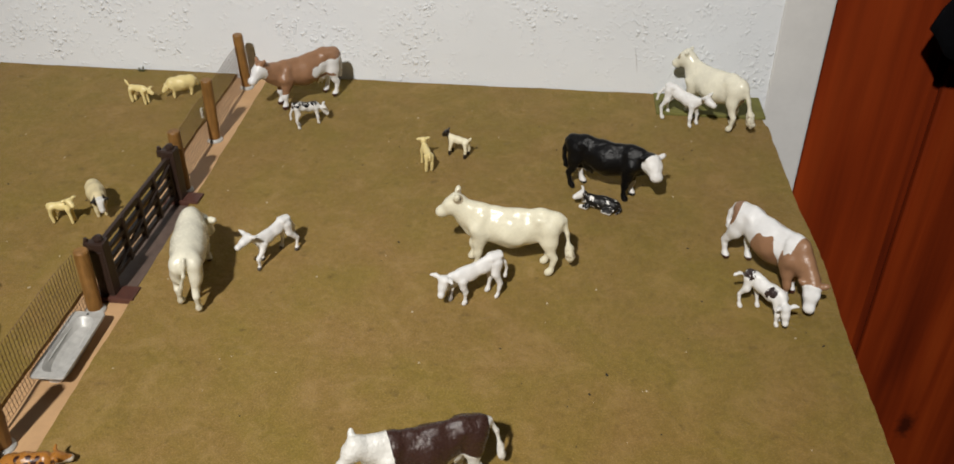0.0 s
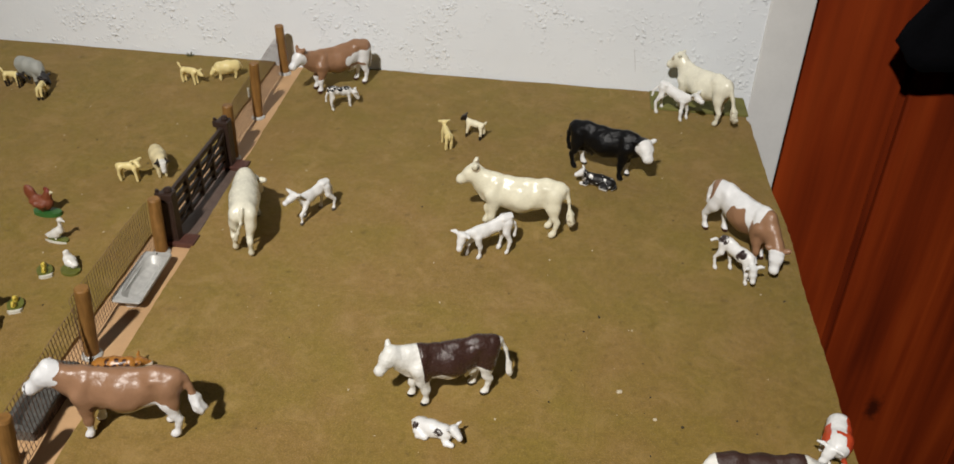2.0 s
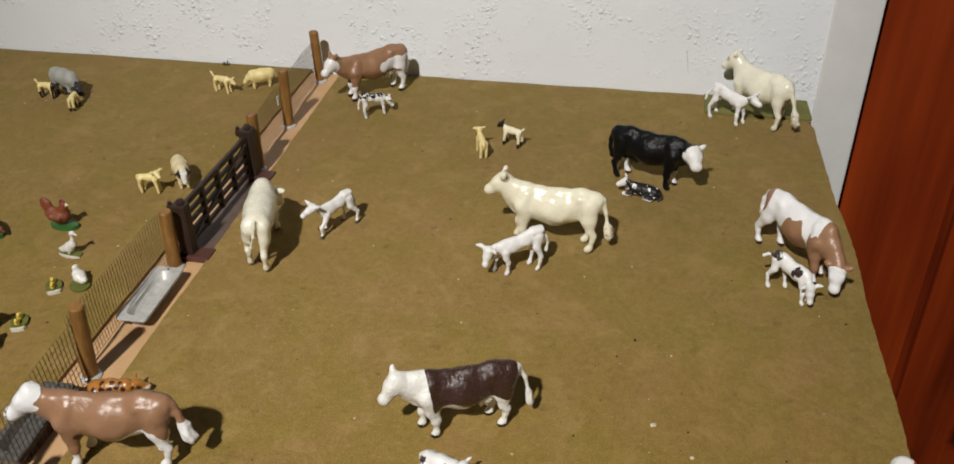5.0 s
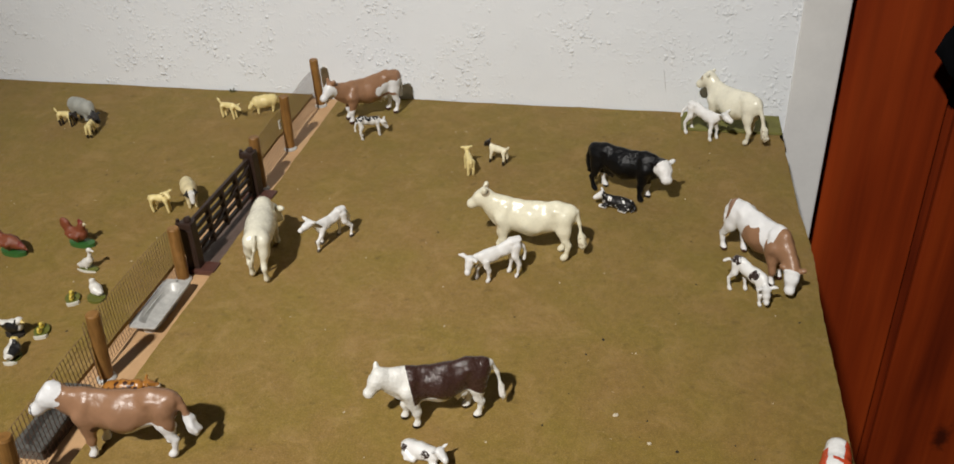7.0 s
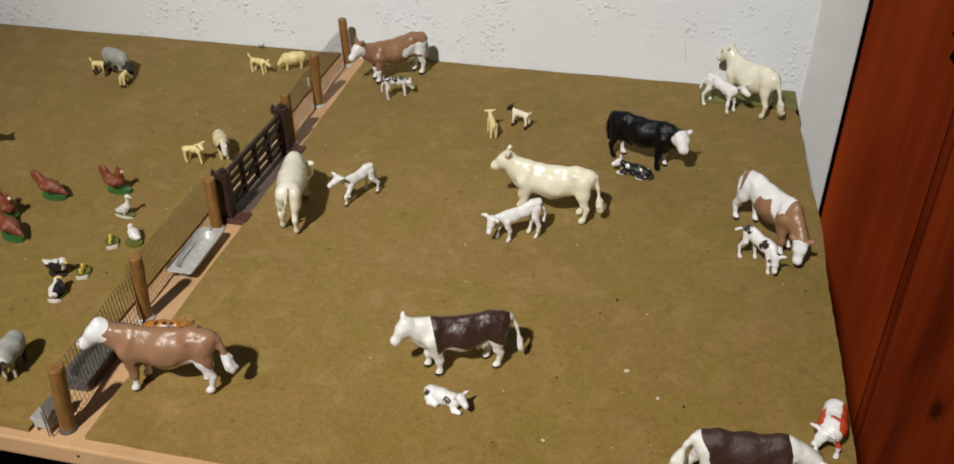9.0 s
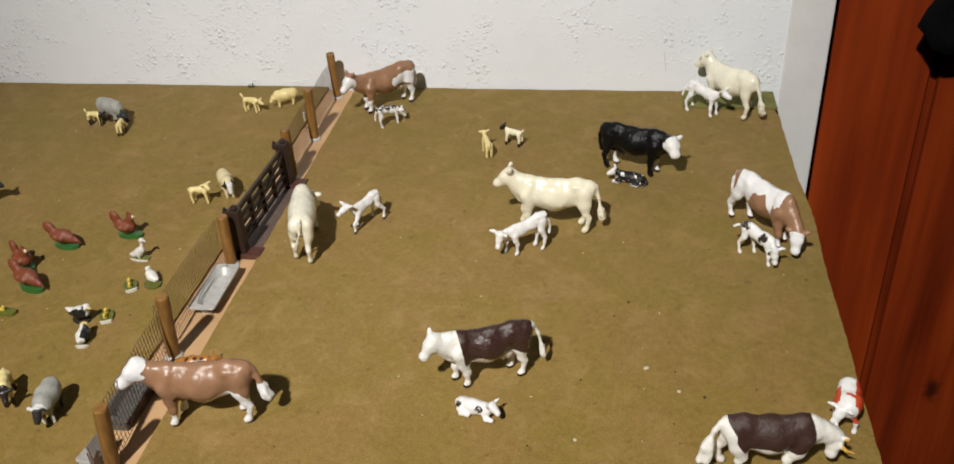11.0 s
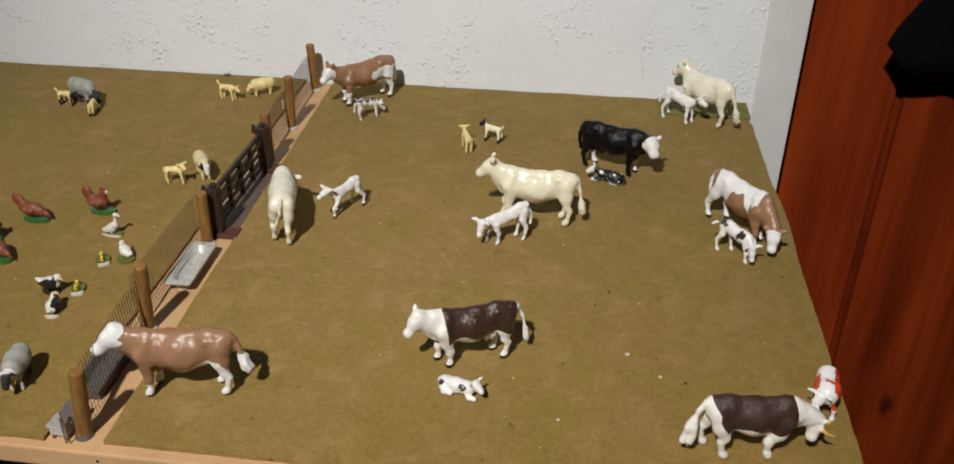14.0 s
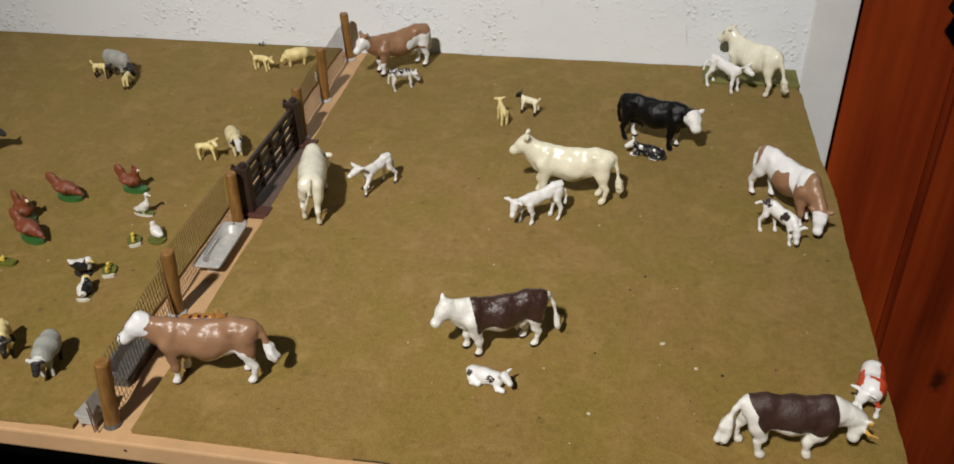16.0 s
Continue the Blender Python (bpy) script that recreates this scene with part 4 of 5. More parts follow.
CREAM = (0.78, 0.74, 0.57)
WHITE = (0.78, 0.775, 0.76)
TAN = (0.285, 0.155, 0.086)
DARK = (0.046, 0.022, 0.017)
BLACK = (0.004, 0.004, 0.0045)

cream_paint = paint("cream_gloss", CREAM, (0.40, 0.33, 0.22), (0.22, 0.17, 0.11), 0.29, 0.3)
pale_paint = paint("pale_cream_gloss", (0.77, 0.74, 0.60), (0.40, 0.33, 0.22), (0.22, 0.17, 0.11), 0.26, 0.3)
white_paint = paint("white_gloss", WHITE, (0.3, 0.28, 0.26), (0.10, 0.085, 0.07), 0.45, 0.6, 1.0, 420, 0.4)
heref_paint = paint("brown_and_white_gloss", (0.80, 0.79, 0.74), DARK, (0.015, 0.012, 0.012), 0.27, 1.0, 0.7, 460)
bull_paint = paint("brown_and_white_bull", (0.77, 0.75, 0.69), DARK, (0.62, 0.36, 0.07), 0.52, 0.8, 0.7, 460, 0.35)
tan_paint = paint("tan_and_white_gloss", (0.77, 0.77, 0.77), TAN, (0.06, 0.022, 0.016), 0.33, 0.4, 1.0, 420, 0.36)
black_paint = paint("black_and_white_gloss", (0.77, 0.76, 0.74), BLACK, (0.012, 0.011, 0.011), 0.36, 0.9, 0.7, 420, 0.22)
spotted_paint = paint("spotted_gloss", WHITE, (0.035, 0.022, 0.02), (0.10, 0.08, 0.07), 0.3, 0.4, 3.0, 600)
dark_spotted_paint = paint("dark_spotted_gloss", (0.77, 0.76, 0.74), (0.012, 0.011, 0.011), (0.02, 0.02, 0.02), 0.35, 0.5, 3.0, 420, 0.35)
orange_paint = paint("orange_gloss", (0.37, 0.155, 0.03), (0.04, 0.012, 0.008), (0.66, 0.60, 0.50), 0.28, 0.4, 2.0)
red_paint = paint("red_and_white_gloss", WHITE, (0.55, 0.07, 0.025), (0.12, 0.09, 0.08), 0.2, 0.6, 1.6)
lamb_paint = paint("yellowed_cream", (0.76, 0.63, 0.29), (0.020, 0.014, 0.012), (0.03, 0.02, 0.015), 0.4, 0.3)
pale_lamb_paint = paint("pale_lamb", (0.80, 0.74, 0.54), (0.020, 0.014, 0.012), (0.03, 0.02, 0.015), 0.4, 0.3)
fleece_paint = paint("pale_fleece", (0.67, 0.575, 0.34), (0.018, 0.014, 0.012), (0.65, 0.64, 0.6), 0.5, 0.9, 1.0, 700)
white_fleece_paint = paint("white_fleece", (0.74, 0.72, 0.64), (0.018, 0.014, 0.012), (0.65, 0.64, 0.6), 0.55, 1.2, 1.0, 600)
grey_fleece_paint = paint("grey_fleece", (0.34, 0.345, 0.31), (0.02, 0.018, 0.018), (0.6, 0.6, 0.58), 0.55, 0.9, 1.0, 700)
hen_paint = paint("red_brown_hen", (0.18, 0.047, 0.018), (0.17, 0.024, 0.012), (0.68, 0.60, 0.40), 0.5, 1.0, 1.0, 520)
goose_paint = paint("white_bird", (0.70, 0.68, 0.63), (0.012, 0.011, 0.011), (0.66, 0.50, 0.16), 0.35, 0.3)
duckling_paint = paint("yellow_duckling", (0.62, 0.47, 0.07), (0.012, 0.011, 0.011), (0.55, 0.25, 0.03), 0.4, 0.3)


def hooves(X, Y, Z):
    return 2.7 - Z


def with_eyes(poll, muzzle, other=None, r=0.55):
    """Dark eyes on both sides of the head, besides what else the trim covers."""
    p, m = np.array(poll, float), np.array(muzzle, float)
    d = (m - p) / np.linalg.norm(m - p)
    side = np.cross([0, 0, 1.0], d)
    side /= np.linalg.norm(side)
    up = np.cross(d, side)
    spots = [p + 0.36 * (m - p) + up * 1.5 + s * side * 4.0 for s in (-1, 1)]

    def f(X, Y, Z):
        e = np.max([r - np.sqrt((X - q[0]) ** 2 + (Y - q[1]) ** 2 + (Z - q[2]) ** 2) for q in spots], axis=0)
        return np.maximum(e, other(X, Y, Z)) if other else e
    return f


def off_head(poll, muzzle, r):
    """Positive away from the head."""
    p, m = np.array(poll, float), np.array(muzzle, float)

    def f(X, Y, Z):
        q = np.stack([X, Y, Z], -1) - p
        t = np.clip(q @ (m - p) / ((m - p) @ (m - p)), 0.12, 1)
        return np.linalg.norm(q - t[:, None] * (m - p), axis=1) - r
    return f


# cattle
figure("toy_cow", cow(neck=(28, 0, 37.5), poll=(30.5, 0.5, 40.5), muzzle=(39, 3, 29.5), fore=((11, 6), (17, -5)), hind=((-26, 6), (-21, -6)), tail=((-36.5, 0, 37.5), (-40.5, 0, 29), (-42.5, 1, 18), (-44, 1, 7)), tuft=2.6, head=1.08, ear=(4.4, 1.4), perk=(0.25, 1.0), tailr=0.72),
       heref_paint, (-95.5, -94), 203, 0.99, "dark brown toy cow with white head, belly and legs", "toy cow", "toy cattle", slim=0.88, tidy=4, lump=0.045,
       coat=lambda X, Y, Z: smallest(np.where(np.abs(Y) > 2.4, X + 40 - 0.12 * Z, X + 35.5), 13.5 - X + 0.12 * (Z - 30), Z - 22.2 - 2.2 * np.sin(X * 0.28 + 1.2), 4.0 + 0 * X), trim=hooves)
figure("toy_cow", cow(neck=(27, 0, 37), poll=(29.5, 0, 41.5), muzzle=(42.5, 2, 29.5), fore=((14.5, 6), (12.5, -8)), hind=((-29, 6), (-24, -6)), tail=((-36.5, 0, 36), (-38.5, 1, 32), (-40.0, 2.0, 27), (-43.8, 3.5, 14)), tuft=3.8, bulk=1.03, ear=(2.6, 0.8), udder=False, head=1.22),
       tan_paint, (-271, -149.5), 189, 1.08, "glossy tan toy cow with white head, feet and tail tuft", "toy cow", "toy cattle", slim=0.9, tidy=4, lump=0.045,
       coat=lambda X, Y, Z: smallest(off_head((28.5, 0, 42.5), (42, 2, 29.5), 7.4)(X, Y, Z) + 0.9 * np.sin(Z * 0.9 + Y * 0.5), np.where(X > 3, Z - 9, 9.0), np.where(X < 3, Z - 16.6 - 9.0 * np.clip((-X - 2) / 18, 0, 1) + 6.0 * np.clip((-X - 28) / 4, 0, 1), 9.0), np.where(X < -37.5, Z - 28.0, 9.0)), trim=lambda X, Y, Z: largest(1.6 - Z, smallest(2.2 - np.sqrt((X - 9) ** 2 + (Z - 21.5) ** 2), Y - 4), smallest(1.5 - np.sqrt((X - 1) ** 2 + (Z - 22.5) ** 2), Y - 4)))
figure("toy_cow", cow(neck=(26.5, 0, 39.5), poll=(28.5, 0, 43.5), muzzle=(39, 1, 35.5), head=1.12, fore=((15, 6), (19, -6)), hind=((-29, 6.5), (-25, -7)), tail=((-36.5, 0, 37), (-38.5, 0.5, 28), (-40, 1, 19), (-42, 1.5, 8)), tuft=3.2, udder=False, ear=5.0, perk=(0.55, 0.8), tailr=0.72),
       cream_paint, (-69, 101), 177, 1.10, "glossy cream toy cow standing beside its calf", "toy cow", "toy cattle", slim=0.88, tidy=5, lump=0.03,
       coat=lambda X, Y, Z: np.maximum(3.0 - np.sqrt((X - 27) ** 2 + (np.abs(Y) - 3) ** 2 + (Z - 47) ** 2), np.where(X < -38, np.minimum(18 - Z, -0.1), -9.0)), trim=lambda X, Y, Z: 0.5 - Z)
figure("toy_cow", cow(neck=(26, -2, 33.5), poll=(29.5, -4, 35), muzzle=(35.5, -9.8, 26.5), fore=((14, 6), (12, -6)), hind=((-24, 6), (-29, -6)), tail=((-36, 0, 36), (-37.8, -1.5, 29), (-37.4, -2, 21), (-35, -2, 13)), tuft=2.2, ear=5.4, head=1.38, perk=(1.0, 0.15), bulk=1.02),
       black_paint, (6, 204.5), -21, 1.03, "black toy cow with a white face", "toy cow", "toy cattle", slim=0.88, tidy=4, lump=0.06,
       coat=lambda X, Y, Z: smallest(off_head((30.5, -5, 35), (37, -11, 25.5), 8.2)(X, Y, Z), 31 - X, np.where(Y > 0, Z - 13, Z - 0), 4.0 + 0 * X), trim=with_eyes((29.5, -4, 35), (37, -11, 25.5), lambda X, Y, Z: 2.2 - Z))
figure("toy_cow", cow(neck=(28, -2, 24), poll=(33, -3.5, 19.0), muzzle=(37, -8, 7.5), fore=((12, 6), (17, -6)), hind=((-26, 7), (-34.5, -6)), tail=((-36.5, -0.5, 37), (-40, -1.5, 31), (-40.5, -2, 25), (-38.5, -2, 18)), tuft=2.4, bulk=1.04, head=1.1, ear=5.0, perk=(1.0, 0.2), udder=False),
       tan_paint, (109, 100), -55, 1.07, "white toy cow with tan patches, grazing", "toy cow", "toy cattle", slim=0.88, tidy=4, lump=0.045,
       coat=lambda X, Y, Z: np.where((X > 31) & (Y > 4.2) & (Z > 17), 3.0, np.maximum(smallest(off_head((33.5, -4, 18.5), (37, -8, 7.5), 6.6)(X, Y, Z), X - 9 + 0.9 * np.sin(Y * 1.1), np.maximum(33.5 - Z + 1.6 * np.sin(X * 0.9), X - 16.5), Z - 8), np.maximum(smallest(11 - np.abs(X + 3), 37.0 - Z - 0.09 * (X + 3) ** 2 + 1.5 * np.sin(X * 0.6 + 1), Z - 14.5), smallest(5.5 - np.sqrt((X + 34.5) ** 2 + 0.5 * (Z - 35) ** 2), X + 37.4)))), trim=hooves)
figure("toy_cow", cow(neck=(22, 0, 40), poll=(26.5, 1, 45.5), muzzle=(36, 5, 37), fore=((15, 6), (18, -6)), hind=((-30, 6), (-22, -7)), tail=((-36.5, 0, 36), (-40, -1, 27), (-42.5, -2, 18), (-45, -3, 6)), tuft=3.8, ear=4.6, udder=False, head=1.18, bulk=1.13, perk=(0.85, 0.35), tailr=1.0),
       pale_paint, (93, 346), 131, 1.12, "glossy cream toy cow with raised head by the wall", "toy cow", "toy cattle", slim=0.9, tidy=5, lump=0.03, slope=3.0, long=0.95,
       coat=lambda X, Y, Z: np.maximum(np.maximum(2.6 - np.sqrt((X - 39) ** 2 + (Z - 35) ** 2), 2.2 - np.sqrt((X - 31) ** 2 + (np.abs(Y - 2) - 4.5) ** 2 + (Z - 42) ** 2)), np.where(X < -39, np.minimum(17 - Z, -0.1), -9.0)), trim=lambda X, Y, Z: 0.5 - Z)
figure("toy_cow", cow(neck=(24, -1, 28), poll=(27, -5.5, 24), muzzle=(31, -9, 15), fore=((10, 6), (20, -6)), hind=((-21, 8.6), (-30, -3)), tail=((-34.2, 0.6, 35), (-34.6, 1.8, 28), (-32.0, 4.4, 21), (-27.0, 8.4, 9)), tuft=2.0, perk=(1.5, 0.35), ear=5.8, udder=False, bulk=0.98, stance=5.2, plump=True, tailr=0.62),
       pale_paint, (-268.5, 62), 107, 1.1, "pale cream toy cow facing the wall", "toy cow", "toy cattle", slim=0.92, tidy=5, lump=0.03, trim=lambda X, Y, Z: 1.2 - Z)
figure("toy_cow", cow(neck=(29, 0, 38.5), poll=(33, 1, 43.0), muzzle=(43, 3, 33.0), fore=((17, 6), (16, -7)), hind=((-28, 6), (-25, -7)), tail=((-36, 0, 35), (-37, 0, 27), (-37, 1, 20), (-36, 1, 14)), tuft=1.8, head=1.12, ear=5.0, bulk=1.03),
       tan_paint, (-270, 335), 220, 1.08, "tan toy cow with white face and flank against the wall", "toy cow", "toy cattle", slim=0.88, tidy=4, lump=0.045, slope=4.0,
       coat=lambda X, Y, Z: smallest(off_head((34.5, 1, 36.5), (43, 3, 27.5), 7.4)(X, Y, Z), np.where(X > 6, Z - 13.5, 9.0), np.where(X < -14, Z - 20, 9.0), np.sqrt((X + 11) ** 2 + (Z - 27.5) ** 2) - 4.6, np.sqrt((X + 18) ** 2 + (Z - 28.5) ** 2) - 5.6, np.sqrt((X + 25) ** 2 + (Z - 29) ** 2) - 6.4, np.sqrt((X + 33) ** 2 + (Z - 27) ** 2) - 7.6), trim=hooves)
figure("toy_bull", cow(neck=(27, 0, 31), poll=(35.5, 0, 25.5), muzzle=(32.5, -3.5, 15), fore=((8.5, 6), (6, -5.5)), hind=((-33, 6.5), (-22, -7)), tail=((-36.5, -1, 38), (-40.5, -2, 33), (-44, -3, 24), (-46, -3, 6.5)), leg=1.18, tuft=5.6, horns=10.0, udder=False, bulk=1.06, ear=4.4, head=1.15, perk=(1.0, 0.0)),
       bull_paint, (86, -155.5), 6, 0.96, "dark brown and white toy bull with lowered horned head", "toy bull", "toy cattle", slim=0.9, tidy=4, lump=0.05, long=0.94,
       coat=lambda X, Y, Z: smallest(X + 23.5 + 0.45 * (Z - 22) + 0.8 * np.sin(Z * 0.5), 20.5 - X - 0.02 * (Z - 31) ** 2, Z - 23.0 - 2.8 * np.cos((X + 9) * 0.17), 4.0 + 0 * X),
       trim=lambda X, Y, Z: smallest(-Y - 5.4, X - 37.2, Z - 13))

# calves
figure("toy_calf", calf(neck=(15.5, 0.5, 24), poll=(18.5, 1, 26.5), muzzle=(27.5, 2, 24.5), fore=((14.5, 3.4), (6, -4.0)), hind=((-16, 4.4), (-11, -5)), rise=1.8), white_paint, (-226, 93), 236, 1.02, "glossy white toy calf reaching towards a cow", "toy calf", "toy calves", 0.5, trim=hooves)
figure("toy_calf", calf(neck=(14, 0, 19.5), poll=(18, 0.5, 18.5), muzzle=(21, 2.5, 10.5), fore=((7, 3.0), (13, -3.4)), hind=((-12, 3.4), (-9, -4)), tail=((-18, -0.5, 21), (-19.5, -1, 16), (-18.5, -1, 11)), rise=3.0), white_paint, (-84, 63), 207, 1.15, "glossy white toy calf in front of the cream cow", "toy calf", "toy calves", 0.5,
       coat=lambda X, Y, Z: np.where((X > 10) & (Y < 0), 8 - Z, -9.0))
figure("toy_calf", calf(neck=(14.5, 0, 22), poll=(18, 0, 24), muzzle=(24.5, 0, 21.5), fore=((10, 4.0), (9, -4.0)), hind=((-15, 5.5), (-14, -5)), tail=((-17.5, -0.5, 22.5), (-20.5, -2, 18.5), (-21, -3, 13.5)), rise=2.0, thin=1.05), white_paint, (71, 334), -36, 1.16, "white toy calf suckling from the cow by the wall", "toy calf", "toy calves", 0.5)
figure("toy_calf", calf(neck=(12.5, -1.5, 18), poll=(15, -2.5, 15.5), muzzle=(18, -4, 7), fore=((9, 3.4), (11.5, -3)), hind=((-7, 4.5), (-14, -4.2)), tail=((-16.5, -1, 23), (-19, -3, 23.5), (-21, -5, 22)), rise=1.2, thin=1.2), spotted_paint, (99, 66), -44, 1.02, "white toy calf with dark brown spots, head down", "toy calf", "toy calves", 0.5,
       coat=lambda X, Y, Z: blobs((5, -4, 22.5, 3.4), (3.5, -4.2, 20.5, 2.6), (-14, -1, 26, 4.2), (-10.5, -2.5, 24.8, 2.4))(X, Y, Z).clip(-9, 0.5))
figure("toy_calf", calf(neck=(12.5, -1.5, 18), poll=(15.5, -3, 16.5), muzzle=(19, -4.5, 9.5), fore=((12, 4), (9, -3.4)), hind=((-9, 4), (-12.5, -3.4)), rise=2.0), dark_spotted_paint, (-253, 292), 42, 0.86, "black and white toy calf beneath the tan cow", "toy calf", "toy calves", 0.5,
       coat=lambda X, Y, Z: np.minimum(blobs((-12, 0, 25, 5), (-2, 0, 25, 5), (7, 0, 24, 4.5), (14, 0, 20, 2.5))(X, Y, Z), 0.35))
figure("toy_calf", lying_calf(-1), spotted_paint, (-93.5, -127), -18, 0.9, "white toy calf with brown spots lying down", "toy calf", "toy calves", 0.5, coat=lambda X, Y, Z: smallest(blobs((3.5, -5.0, 8.0, 3.0), (-13, -4, 7.5, 2.6))(X, Y, Z), 0.28 + 0 * X))
figure("toy_calf", lying_calf(1, 2.0), dark_spotted_paint, (-3, 182), 165, 0.95, "black and white toy calf lying beside the black cow", "toy calf", "toy calves", 0.5, coat=lambda X, Y, Z: smallest(12 - X, Z - 2.0, 0.75 + 0.65 * np.sin(X * 0.5 + 2) * np.sin(Y + Z * 1.1)))
figure("toy_calf", lying_calf(1, -3.0), orange_paint, (-295, -103), 8, 0.95, "orange toy calf with black marks lying by the fence", "toy calf", "toy calves", 0.5, coat=blobs((-6, -5, 7, 2.2), (-1, -5, 8, 1.8), (3, -4, 9, 1.8), (-11, -4, 6, 2.4), (7, -4, 8, 1.6), (-6, -2, 10.4, 1.7), (0, -2, 11, 1.5), (5, -2, 10.6, 1.6), (13, -3, 8, 1.6)), trim=lambda X, Y, Z: smallest(5.5 - Z, X - 6))
figure("toy_calf", calf(neck=(11.5, -1, 21), poll=(14.5, -3, 20.5), muzzle=(18.5, -6, 13.5), fore=((10, 5), (10, -5)), hind=((-9, 4.5), (-9, -4.5)), thin=1.95, rise=0.4), red_paint, (132.5, -112.5), 259, 0.94, "white toy calf with bright red patches at the board's edge", "toy calf", "toy calves", 0.5, long=0.82, slim=1.22,
       coat=lambda X, Y, Z: smallest(largest(smallest(Y - 3.2, Z - 9, 14 - np.abs(X + 1)), smallest(-Y - 5.6, Z - 13.5, 8 - np.abs(X - 2)), smallest(1.5 - np.abs(X - 5 - 0.3 * Y), Z - 19, Y + 2.5)), off_head((14.5, -3, 20.5), (18.5, -6, 13.5), 4.4)(X, Y, Z), 0.6 + 0 * X), trim=with_eyes((14.5, -3, 20.5), (18.5, -6, 13.5), lambda X, Y, Z: 1.6 - np.sqrt((X - 19.5) ** 2 + (Y + 6.5) ** 2 + (Z - 12) ** 2), 0.9))

# sheep and lambs
def sock(z1, face):
    return lambda X, Y, Z: np.maximum(z1 - Z, X - face)

figure("toy_lamb", lamb(), lamb_paint, (-140, 230), 112, 1.15, "small cream toy lamb", "toy lamb", "toy lambs", 0.4)
figure("toy_lamb", lamb(spread=2.7, neck=(7.6, 0, 15), poll=(9.4, 0, 17), muzzle=(12.5, 0, 14.2), tail=((-8.6, 0, 14.4), (-9.6, 0, 15.6), (-10.2, 0, 16.8))), pale_lamb_paint, (-117, 252), 158, 1.12, "cream toy lamb with black face and feet", "toy lamb", "toy lambs", 0.4, coat=sock(4.4, 7.2))
figure("toy_lamb", lamb(neck=(6.4, -1, 15), poll=(7.0, -1.5, 17.2), muzzle=(10, -4, 15.4)), lamb_paint, (-390, 121), 4, 1.1, "small cream toy lamb beside a ewe", "toy lamb", "toy lambs", 0.4)
figure("toy_lamb", lamb(neck=(7.8, 0, 12.6), poll=(9.8, 0, 12.4), muzzle=(13.2, 0, 10.6), tail=((-9, 0, 14.5), (-10.5, 0, 17), (-11.5, 0, 18.5))), lamb_paint, (-416, 318), -14, 1.12, "small cream toy lamb beside a ewe", "toy lamb", "toy lambs", 0.4)
figure("toy_lamb", lamb(neck=(8, 0, 13), poll=(10, 0, 12.5), muzzle=(13, 0, 10.5), tail=((-9, 0, 14.5), (-10, 0, 16.5), (-10.6, 0, 18))), lamb_paint, (-581, 277), -4, 1.05, "cream toy lamb with black head and feet", "toy lamb", "toy lambs", 0.4, coat=lambda X, Y, Z: largest(X - 6.0, smallest(7.0 - Z, -3 - X), 2.6 - Z))
figure("toy_lamb", lamb(neck=(8, 0, 14), poll=(9.5, 0, 14.5), muzzle=(13, 0, 13.5)), lamb_paint, (-541, 258), 100, 1.0, "cream toy lamb with black head and feet", "toy lamb", "toy lambs", 0.4, coat=sock(4.2, 5.2))
figure("toy_lamb", lamb(neck=(8, 0, 12), poll=(9.5, 0, 11.5), muzzle=(12, 0, 8)), lamb_paint, (-413, -145), -58, 1.3, "cream toy lamb with dark legs and face", "toy lamb", "toy lambs", 0.4, coat=sock(5.5, 6.8))
figure("toy_lamb", lamb(), lamb_paint, (-594, 70), -15, 1.15, "cream toy lamb with black face", "toy lamb", "toy lambs", 0.4, coat=sock(0.5, 7.0))
figure("toy_sheep", sheep(neck=(13.5, 0, 12.5), poll=(16.5, 0, 10.0), muzzle=(20.5, 0, 6.0), fleece=1.0), grey_fleece_paint, (-566, 287), -24, 1.15, "grey toy ewe with black face and legs, grazing", "toy sheep", "toy sheep", 0.55, coat=sock(6.0, 15.6))
figure("toy_sheep", sheep(neck=(12.5, 0, 14.5), poll=(15.5, 0, 13.5), muzzle=(19, 0, 10), fleece=1.1), lamb_paint, (-384, 336), 212, 0.82, "cream toy ewe near the wall", "toy sheep", "toy sheep", 0.55)
figure("toy_sheep", sheep(neck=(12.5, 0, 16.5), poll=(15.5, 0, 17.2), muzzle=(19, 0, 11.5), fleece=1.0), fleece_paint, (-371, 138), -54, 0.95, "cream toy ewe with dark ears near the gate", "toy sheep", "toy sheep", 0.55,
       coat=lambda X, Y, Z: smallest(np.abs(Y) - 2.7, X - 11.8, Z - 11), trim=lambda X, Y, Z: smallest(X - 13.6, 2.6 - np.abs(Y)))
figure("toy_sheep", sheep(neck=(13, 0, 16), poll=(16, -1, 17), muzzle=(20, -2, 10.5), fleece=1.04), grey_fleece_paint, (-374, -157), 284, 1.02, "grey toy ram with dark muzzle and white forehead", "toy sheep", "toy sheep", 0.55, long=0.85,
       coat=lambda X, Y, Z: largest(X - 17.8, smallest(11.0 - Z, 4 - X), smallest(13.5 - Z, X - 1, 9 - X)), trim=lambda X, Y, Z: np.maximum(smallest(X - 13.8, 17.6 - X), smallest(6 - Z, X - 6)))
